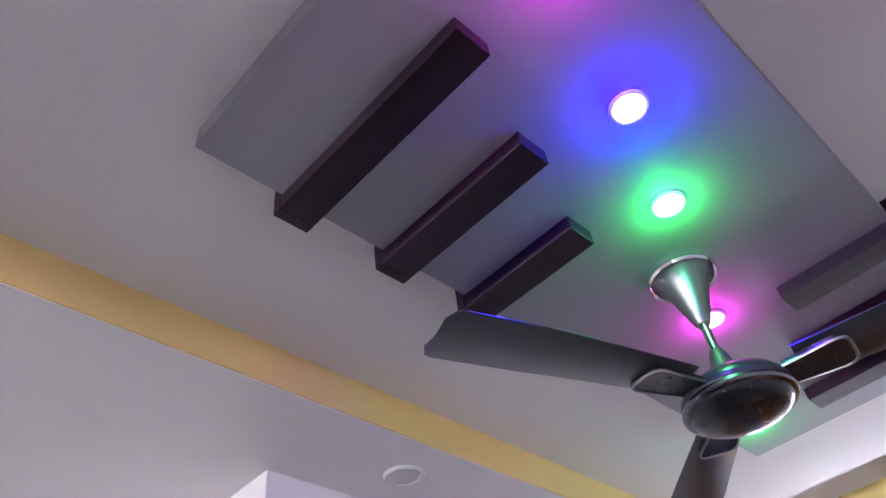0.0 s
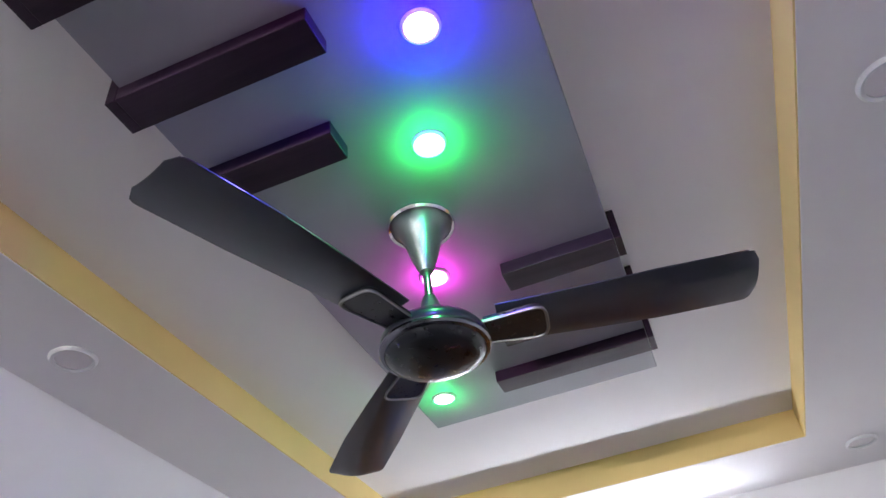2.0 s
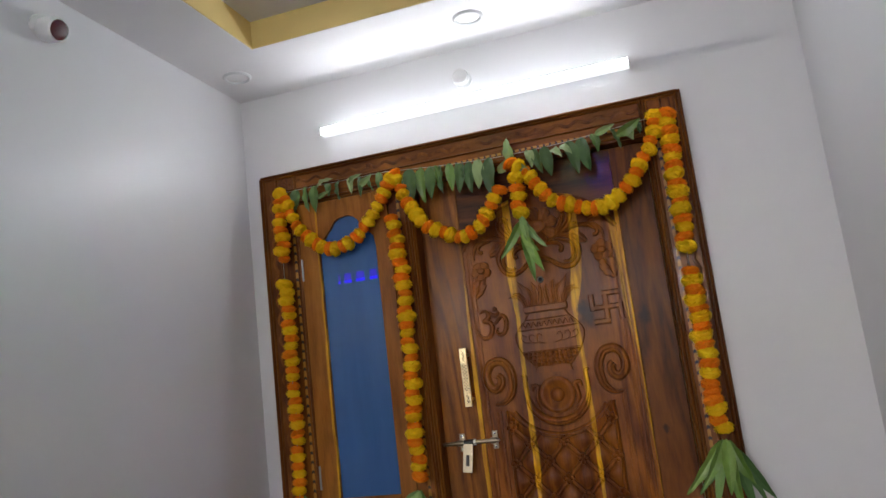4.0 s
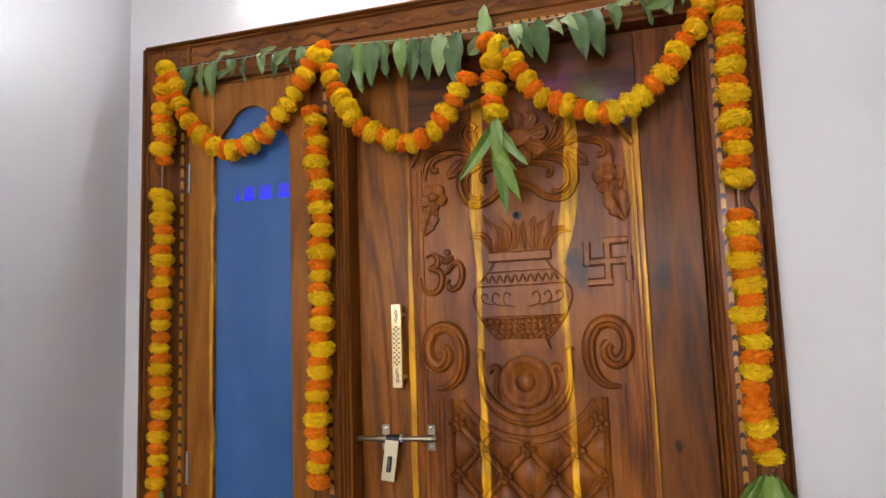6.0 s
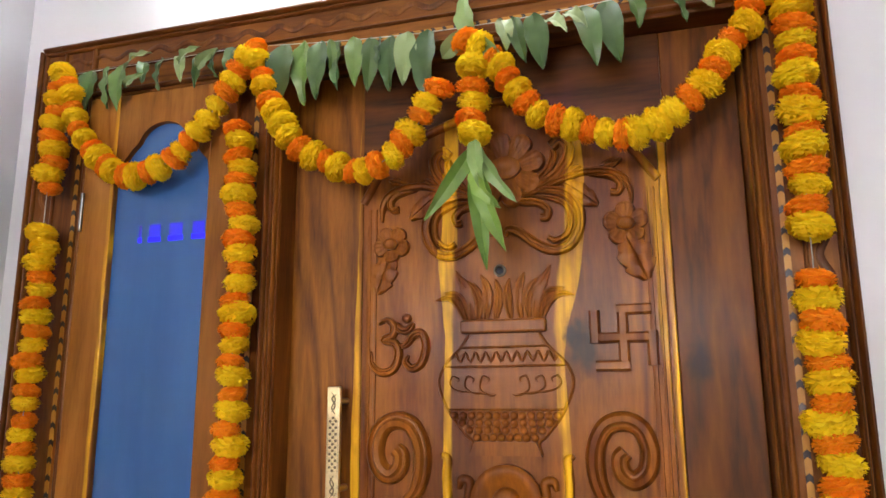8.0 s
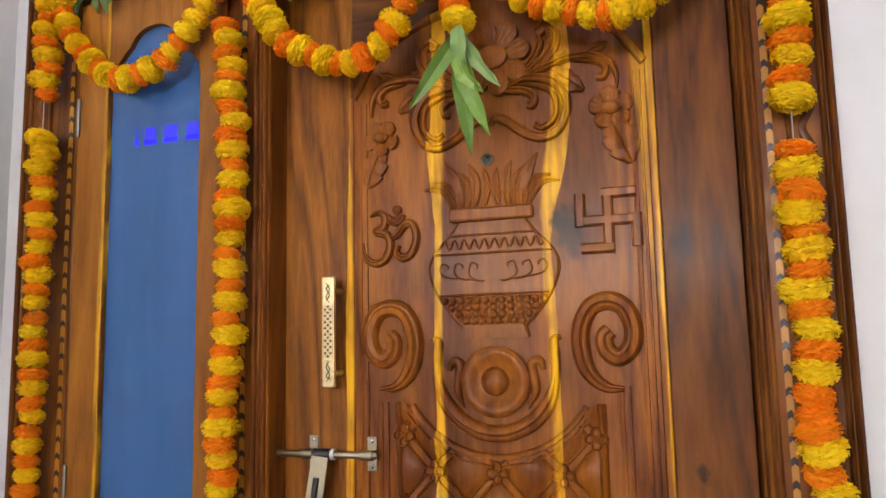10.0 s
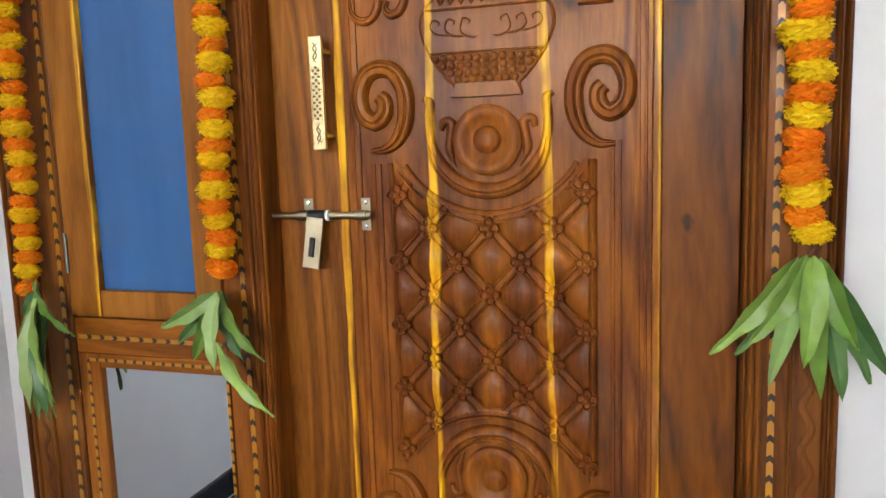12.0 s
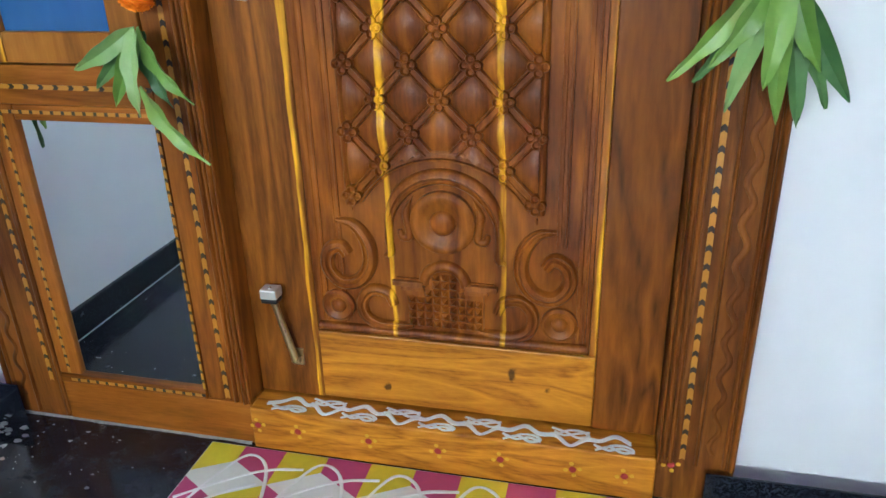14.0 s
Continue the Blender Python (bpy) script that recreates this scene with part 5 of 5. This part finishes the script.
M_LEAF = leaf_material("mango_leaf_green", (0.24, 0.38, 0.060), (0.095, 0.20, 0.030))
M_LEAF_D = leaf_material("mango_leaf_dark", (0.13, 0.25, 0.065), (0.045, 0.12, 0.035))
M_LEAF_P = leaf_material("mango_leaf_pale", (0.34, 0.46, 0.17), (0.20, 0.33, 0.09))


def leaf(parent, base, tip, width, material, bow=0.02, twist=0.0, depth=(0.0, 0.0)):
    """A long pointed leaf from base to tip, (x, z) each, folded along its midrib and bowed off the wall."""
    b, t = Vector((base[0], depth[0], base[1])), Vector((tip[0], depth[1], tip[1]))
    d = t - b
    L = d.length
    u = d.normalized()
    side = u.cross(Vector((0, -1, 0))).normalized()
    out = side.cross(u).normalized()
    if out.y > 0:
        out = -out
    side, out = side * math.cos(twist) + out * math.sin(twist), out * math.cos(twist) - side * math.sin(twist)
    bm = bmesh.new()
    n = 14
    layers = []
    for off in (0.0, -0.0007):
        rows = []
        for i in range(n + 1):
            s = i / n
            w = width / 2 * (math.sin(math.pi * min(1.0, s ** 0.8)) ** 0.75) * (1 - 0.25 * s) + 0.0008
            c = b + d * s + out * (bow * math.sin(math.pi * s) + off)
            rip = 0.0035 * math.sin(s * 17 + width * 300)
            rows.append([bm.verts.new(c - side * w + out * (w * 0.38 + rip)), bm.verts.new(c - side * w * 0.5 + out * w * 0.12), bm.verts.new(c - out * 0.0012),
                         bm.verts.new(c + side * w * 0.5 + out * w * 0.12), bm.verts.new(c + side * w + out * (w * 0.38 - rip))])
        for p, q in zip(rows, rows[1:]):
            for k in range(4):
                bm.faces.new((p[k], p[k + 1], q[k + 1], q[k]))
        layers.append(rows)
    a, c = layers
    for k in (0, 4):
        for i in range(n):
            bm.faces.new((a[i][k], a[i + 1][k], c[i + 1][k], c[i][k]))
    return part("leaf", bm, material, parent, smooth=True)


def bunch(label, top, leaves):
    root = thing("mango_leaf_bunch", (top[0], -0.08, top[1]), label, "leaves", "leaf bunches under the garlands")
    for bx, bz, tx, tz, w, mt, d0, d1, tw in leaves:
        leaf(root, (bx, bz), (tx, tz), w * 0.86, mt, 0.014, tw, (d0, d1))
    return root


bunch("fresh green mango leaves tied under the garland beside the door", (1.575, 0.985), (
    (1.560, 0.985, 1.436, 0.832, 0.042, M_LEAF, -0.085, -0.10, 0.3), (1.565, 0.965, 1.475, 0.825, 0.040, M_LEAF_D, -0.065, -0.07, 0.2),
    (1.568, 0.990, 1.490, 0.855, 0.045, M_LEAF, -0.10, -0.12, 0.4), (1.572, 0.985, 1.520, 0.790, 0.040, M_LEAF_P, -0.10, -0.11, -0.2),
    (1.576, 0.990, 1.564, 0.828, 0.048, M_LEAF, -0.11, -0.135, 0.1), (1.580, 0.985, 1.594, 0.772, 0.042, M_LEAF, -0.095, -0.10, -0.3),
    (1.582, 0.980, 1.628, 0.762, 0.048, M_LEAF_D, -0.07, -0.075, 0.2), (1.586, 0.985, 1.640, 0.850, 0.045, M_LEAF, -0.10, -0.11, -0.4),
    (1.588, 0.970, 1.690, 0.805, 0.048, M_LEAF_D, -0.08, -0.09, -0.2), (1.585, 0.960, 1.665, 0.790, 0.040, M_LEAF_D, -0.065, -0.07, 0.3)))
bunch("bunch of green mango leaves tied under the mullion garland", (0.558, 0.91), (
    (0.555, 0.905, 0.435, 0.834, 0.042, M_LEAF_P, -0.09, -0.11, 0.5), (0.556, 0.895, 0.448, 0.795, 0.036, M_LEAF_D, -0.07, -0.08, 0.2),
    (0.558, 0.900, 0.488, 0.765, 0.040, M_LEAF, -0.08, -0.09, 0.3), (0.560, 0.905, 0.560, 0.757, 0.040, M_LEAF_P, -0.10, -0.125, 0.0),
    (0.560, 0.895, 0.600, 0.765, 0.042, M_LEAF_D, -0.075, -0.085, -0.2), (0.562, 0.905, 0.653, 0.775, 0.045, M_LEAF, -0.09, -0.10, -0.4),
    (0.535, 0.800, 0.660, 0.664, 0.046, M_LEAF, -0.075, -0.09, -0.2)))
bunch("green mango leaves tied under the garland beside the window", (0.118, 0.905), (
    (0.115, 0.915, 0.216, 0.803, 0.040, M_LEAF, -0.09, -0.10, -0.4), (0.112, 0.905, 0.080, 0.815, 0.030, M_LEAF_D, -0.08, -0.09, 0.4),
    (0.112, 0.880, 0.066, 0.700, 0.038, M_LEAF, -0.085, -0.095, 0.3), (0.115, 0.860, 0.100, 0.638, 0.045, M_LEAF_P, -0.10, -0.12, 0.1),
    (0.120, 0.870, 0.135, 0.620, 0.045, M_LEAF, -0.085, -0.09, -0.1), (0.120, 0.850, 0.070, 0.605, 0.036, M_LEAF_D, -0.07, -0.075, 0.2),
    (0.122, 0.880, 0.182, 0.672, 0.042, M_LEAF, -0.10, -0.135, -0.3), (0.120, 0.850, 0.163, 0.630, 0.040, M_LEAF_D, -0.095, -0.135, 0.2)))
bunch("bunch of green mango leaves under the short flower drop", (1.04, 1.785), (
    (1.040, 1.782, 0.952, 1.652, 0.038, M_LEAF, -0.085, -0.10, 0.5), (1.040, 1.780, 1.035, 1.640, 0.030, M_LEAF_D, -0.07, -0.075, 0.2),
    (1.042, 1.785, 1.118, 1.668, 0.034, M_LEAF_P, -0.09, -0.11, -0.4), (1.040, 1.760, 1.060, 1.560, 0.042, M_LEAF, -0.08, -0.09, 0.1),
    (1.042, 1.750, 1.096, 1.588, 0.042, M_LEAF, -0.095, -0.10, -0.2), (1.044, 1.790, 1.060, 1.690, 0.034, M_LEAF_P, -0.10, -0.115, 0.0), (1.040, 1.735, 1.090, 1.660, 0.036, M_LEAF, -0.105, -0.11, -0.5)))

toran = thing("mango_leaf_toran", (0.815, -0.06, 2.05), "string of mango leaves hung along the frame head", "leaf garland")
# (x, drop, drift, width, leaf, twist); then the leaves that lie sideways along the string
HANGING = ((0.168, 0.092, -0.010, 0.042, "d", 0.3), (0.212, 0.100, 0.008, 0.034, "g", -0.4), (0.246, 0.112, 0.006, 0.038, "g", 0.2), (0.300, 0.058, 0.012, 0.028, "d", 0.6),
           (0.352, 0.080, 0.004, 0.026, "d", -0.5), (0.396, 0.066, 0.010, 0.024, "p", 0.5), (0.440, 0.086, 0.004, 0.020, "d", 0.4), (0.486, 0.070, 0.010, 0.022, "d", -0.6), (0.520, 0.090, 0.006, 0.030, "d", 0.2),
           (0.640, 0.152, 0.002, 0.062, "d", 0.1), (0.688, 0.138, 0.002, 0.046, "g", -0.2), (0.722, 0.128, -0.004, 0.044, "d", 0.2), (0.760, 0.112, 0.004, 0.036, "d", -0.4), (0.796, 0.108, 0.006, 0.038, "g", 0.3),
           (0.830, 0.116, -0.004, 0.040, "d", 0.5), (0.868, 0.122, 0.004, 0.044, "d", -0.1), (0.905, 0.112, -0.006, 0.046, "p", 0.3), (0.948, 0.150, -0.002, 0.056, "d", -0.2), (0.742, 0.085, 0.008, 0.022, "g", 0.7), (0.848, 0.080, 0.006, 0.020, "d", -0.7),
           (1.088, 0.070, 0.012, 0.036, "p", 0.3), (1.112, 0.098, 0.022, 0.034, "d", -0.2), (1.146, 0.112, 0.016, 0.048, "d", 0.1), (1.232, 0.128, 0.026, 0.050, "d", 0.2), (1.276, 0.130, 0.022, 0.052, "d", -0.2),
           (1.318, 0.068, 0.014, 0.034, "g", 0.4), (1.384, 0.080, 0.026, 0.020, "d", 0.6), (1.440, 0.062, 0.014, 0.040, "p", -0.4), (1.468, 0.050, 0.010, 0.024, "d", 0.5))
SIDEWAYS = ((0.258, 0.012, 0.082, 0.020, 0.024, "p"), (0.262, 0.052, 0.060, 0.016, 0.018, "p"), (0.395, 0.022, 0.062, 0.026, 0.022, "p"), (0.440, 0.036, 0.060, 0.030, 0.026, "p"), (0.975, 0.060, 0.066, 0.046, 0.036, "p"),
            (1.172, 0.018, 0.038, -0.036, 0.030, "p"), (1.205, 0.012, 0.040, -0.040, 0.028, "p"), (1.330, 0.004, 0.070, 0.018, 0.026, "p"), (1.400, 0.030, 0.088, 0.040, 0.040, "g"))
KIND = {"d": leaf_material("toran_leaf_dark", (0.085, 0.150, 0.036), (0.032, 0.075, 0.018)), "g": leaf_material("toran_leaf_green", (0.14, 0.23, 0.045), (0.06, 0.12, 0.022)), "p": leaf_material("toran_leaf_underside", (0.30, 0.38, 0.16), (0.17, 0.25, 0.08))}


def string_z(x):
    return 2.060 - 0.032 * math.sin(math.pi * min(1, max(0, (x - 0.55) / 0.99)))


for x, drop, drift, wide, kind, twist in HANGING:
    z = string_z(x) + 0.004
    leaf(toran, (x, z), (x + drift, z - drop), wide, KIND[kind], rng.uniform(0.004, 0.014), twist, (-0.058 + rng.uniform(-0.005, 0.005), -0.064 + rng.uniform(-0.010, 0.004)))
for x, low, along, up, wide, kind in SIDEWAYS:
    z = string_z(x) - low
    leaf(toran, (x, z), (x + along, z + up), wide, KIND[kind], 0.012, rng.uniform(-0.6, 0.6), (-0.066, -0.082))
leaf(toran, (1.035, 1.99), (1.022, 2.085), 0.042, M_LEAF_P, 0.012, 0.3, (-0.07, -0.075))
leaf(toran, (1.04, 1.985), (1.10, 1.935), 0.040, M_LEAF_P, 0.012, -0.3, (-0.075, -0.09))
bm = bmesh.new()
prev = None
for i in range(61):
    x = 0.11 + 1.44 * i / 60
    z = string_z(x)
    ring = [bm.verts.new((x, -0.058 + 0.001 * math.cos(a), z + 0.001 * math.sin(a))) for a in (0, 2.1, 4.2)]
    if prev:
        for k in range(3):
            bm.faces.new((prev[k], prev[(k + 1) % 3], ring[(k + 1) % 3], ring[k]))
    prev = ring
part("thread", bm, M_THREAD, toran)

# ---- floor mat and chalk drawing ----
M_CHALK = plain("white_chalk_paste", (0.82, 0.81, 0.78), 0.85, wear=0.08, scale=300)
M_MAT_W = plain("mat_white", (0.74, 0.74, 0.68), 0.55, wear=0.05)
M_MAT_Y = plain("mat_mustard", (0.64, 0.52, 0.02), 0.55, wear=0.06)
M_MAT_P = plain("mat_magenta", (0.44, 0.055, 0.16), 0.55, wear=0.06)
mat = thing("floor_mat", (1.05, -0.30, 0), "printed floor mat with white, mustard and magenta cubes", "mat")
MX0, MX1, MY0, MY1 = 0.535, 1.60, -0.60, -0.056
part("backing", box(MX0, MX1, MY0, MY1, 0.0005, 0.003, 0.0008), M_MAT_W, mat)


def clip_poly(poly, lo, hi, ax):
    for val, keep in ((lo, 1), (hi, -1)):
        out = []
        for i, p in enumerate(poly):
            q = poly[(i + 1) % len(poly)]
            pi, qi = (p[ax] - val) * keep, (q[ax] - val) * keep
            if pi >= 0:
                out.append(p)
            if pi * qi < 0:
                t = pi / (pi - qi)
                out.append(tuple(p[k] + (q[k] - p[k]) * t for k in range(2)))
        poly = out
        if not poly:
            break
    return poly


S = 0.1126
bms = [bmesh.new(), bmesh.new()]
hx, hy = S * math.sqrt(3), S * 1.5
for i in range(-1, 6):
    for j in range(-1, 5):
        c = cx, cy = 0.716 + (i - 1) * hx + (hx / 2 if j % 2 else 0), -0.05 - j * hy
        corner = {a: (cx + S * math.cos(radians(a)), cy + S * math.sin(radians(a))) for a in range(30, 360, 60)}
        for faces, which in (((150, 210, 270), 1), ((270, 330, 30), 0)):
            poly = [c] + [corner[a] for a in faces]
            poly = clip_poly(poly, MX0 + 0.002, MX1 - 0.002, 0)
            poly = clip_poly(poly, MY0 + 0.002, MY1 - 0.002, 1) if poly else poly
            if len(poly) > 2:
                bms[which].faces.new([bms[which].verts.new((x, y, 0.0036)) for x, y in poly])
part("mustard_print", bms[0], M_MAT_Y, mat, "mustard yellow rhombs", kind="stuff")
part("magenta_print", bms[1], M_MAT_P, mat, "magenta rhombs", kind="stuff")


def chalk(parent, pts, w, z, n=120, name="chalk_line"):
    """A hand-drawn paste line lying on a level surface."""
    line = smooth_line(pts, n)
    bm = bmesh.new()
    prev = None
    for i, p in enumerate(line):
        a, b = line[max(0, i - 1)], line[min(n, i + 1)]
        d = (b - a).normalized() if (b - a).length > 1e-9 else Vector((1, 0))
        ww = w * (0.85 + 0.3 * noise.noise(Vector((p.x * 30, p.y * 30, 3))))
        ring = [bm.verts.new((p.x - d.y * u * ww, p.y + d.x * u * ww, z + h)) for u, h in ((-1, 0), (-0.6, 0.0009), (0.6, 0.0009), (1, 0))]
        if prev:
            for k in range(3):
                bm.faces.new((prev[k], prev[k + 1], ring[k + 1], ring[k]))
        prev = ring
    return part(name, bm, M_CHALK, parent)


kolam = thing("chalk_drawing", (1.06, -0.02, 0.105), "white interlaced chalk paste drawing on the threshold", "floor drawing")
FRONT_FISH, BACK_FISH = (0.726, 0.884, 1.052, 1.229, 1.410), (0.805, 0.970, 1.142, 1.322)
turns = sorted([(x, 0) for x in FRONT_FISH] + [(x, 1) for x in BACK_FISH])
for k, lift in enumerate((0.0, 0.006)):
    pts = [(0.668, -0.030 + lift)]
    for x, back in turns:
        pts += [(x - 0.030, (-0.019 if back else -0.020) + lift), (x, (-0.043 if back else -0.001) + lift * (0.3 if back else 1.0)), (x + 0.030, -0.020 + lift)]
    chalk(kolam, pts, 0.0042, 0.1047 + 0.0001 * k, 300)
for k, (x, back) in enumerate(turns):
    sg, y = (1, -0.004) if back else (-1, -0.035)
    h = rng.uniform(0.010, 0.013)
    loop = [(x - 0.040, y + sg * h), (x - 0.012, y + h * 0.2), (x + 0.014, y - h * 0.9), (x + 0.034, y - h * 0.2), (x + 0.020, y + h * 0.8), (x - 0.006, y + h * 0.7), (x - 0.026, y - h * 0.4), (x - 0.042, y - sg * h * 0.5)]
    chalk(kolam, loop, 0.0042, 0.1049 + 0.0001 * (k % 3), 70)
    chalk(kolam, [(x + 0.036, y + sg * h * 0.7), (x + 0.012, y + h * 0.1), (x - 0.014, y - h * 0.7), (x - 0.034, y + h * 0.1)], 0.0040, 0.1053, 40)
M_DOT = plain("vermilion_dot", (0.30, 0.015, 0.02), 0.8)
M_TURM = plain("turmeric_dot", (0.62, 0.34, 0.01), 0.85)
for k, (x, z) in enumerate(((0.640, 0.062), (0.745, 0.058), (0.905, 0.058), (1.055, 0.056), (1.185, 0.056), (1.330, 0.055), (1.430, 0.055), (1.515, 0.085))):
    y = -0.0525 if 0.64 < x < 1.487 else FRONT + 0.0035
    if x <= 0.641:
        x, y = 0.652, -0.0525
    dot = thing("painted_flower", (x, y, z), "vermilion dot with turmeric dabs painted on the frame", "painted flower", "painted flowers on the threshold")
    part("dot", turned(x, z, [(0.0075, 0), (0.006, 0.0012), (0, 0.0015)], y=y, n=12), M_DOT, dot)
    for a in range(4):
        t = a * math.pi / 2 + 0.2
        part("dab", turned(x + 0.014 * math.cos(t), z + 0.014 * math.sin(t), [(0.0048, 0), (0.004, 0.0008), (0, 0.001)], y=y, n=10), M_TURM, dot)
drawn = thing("chalk_drawing", (1.0, -0.2, 0.0035), "looping white chalk lines drawn across the mat", "floor drawing")
for k in range(6):
    x = 0.575 + k * 0.168
    chalk(drawn, [(x - 0.03, -0.36), (x + 0.01, -0.20), (x + 0.045, -0.105), (x + 0.075, -0.082), (x + 0.115, -0.11), (x + 0.145, -0.19), (x + 0.17, -0.33)], 0.0045, 0.0037, 70)
    chalk(drawn, [(x - 0.03, -0.235), (x + 0.06, -0.16), (x + 0.13, -0.12), (x + 0.20, -0.105)], 0.0050, 0.0039, 50)
    chalk(drawn, [(x - 0.02, -0.285), (x + 0.06, -0.205), (x + 0.12, -0.165)], 0.0048, 0.0041, 40)
    chalk(drawn, [(x - 0.02, -0.42), (x + 0.05, -0.34), (x + 0.12, -0.37), (x + 0.16, -0.46)], 0.0055, 0.0043, 50)

# chalk dust and crumbs swept beside the mat
bm = bmesh.new()
for k in range(60):
    cx, cy = rng.uniform(-0.06, 0.56), -0.065 - abs(rng.gauss(0, 0.16))
    r = rng.choice((0.0005, 0.0007, 0.0009, 0.0016))
    ring = [bm.verts.new((cx + r * rng.uniform(0.6, 1.4) * math.cos(a), cy + r * rng.uniform(0.5, 1.2) * math.sin(a), 0.0006)) for a in (0.2, 1.3, 2.4, 3.6, 5.0)]
    top = bm.verts.new((cx, cy, 0.0006 + r * 0.5))
    for q in range(5):
        bm.faces.new((ring[q], ring[(q + 1) % 5], top))
    bm.faces.new(ring[::-1])
part("chalk_dust", bm, M_CHALK, label="white chalk crumbs scattered on the black floor", category="dust", kind="stuff")
M_PLASTER = plain("dried_plaster", (0.30, 0.29, 0.28), 0.9, wear=0.25, scale=90)
bm = bmesh.new()
for k in range(46):
    cx, cy = -0.055 + abs(rng.gauss(0, 0.20)), -0.056 - abs(rng.gauss(0, 0.10))
    r = rng.choice((0.003, 0.004, 0.006, 0.009, 0.012)) * (1.0 if cx < 0.12 else 0.6)
    n = 11
    ring = [bm.verts.new((cx + r * rng.uniform(0.5, 1.3) * math.cos(2 * math.pi * q / n), cy + 0.6 * r * rng.uniform(0.4, 1.3) * math.sin(2 * math.pi * q / n), 0.0004)) for q in range(n)]
    top = bm.verts.new((cx, cy, 0.0004 + min(0.0016, r * 0.2)))
    for q in range(n):
        bm.faces.new((ring[q], ring[(q + 1) % n], top))
part("plaster_spots", bm, M_PLASTER, label="dried plaster spots on the black floor by the frame", category="dust", kind="stuff")
bm = bmesh.new()
prev = None
for k in range(64):
    x = -0.06 + 0.685 * k / 63
    w = 0.0035 + 0.004 * abs(noise.noise(Vector((x * 22, 1.5, 0)))) + (0.010 if x < 0.03 else 0.0)
    row = [bm.verts.new((x, FRONT + 0.001, 0.0045)), bm.verts.new((x, FRONT - w * 0.5, 0.003)), bm.verts.new((x, FRONT - w, 0.0003))]
    if prev:
        for q in range(2):
            bm.faces.new((prev[q], prev[q + 1], row[q + 1], row[q]))
    prev = row
part("plaster_fillet", bm, M_PLASTER, label="rough pale plaster line at the foot of the frame", category="trim", kind="structure")
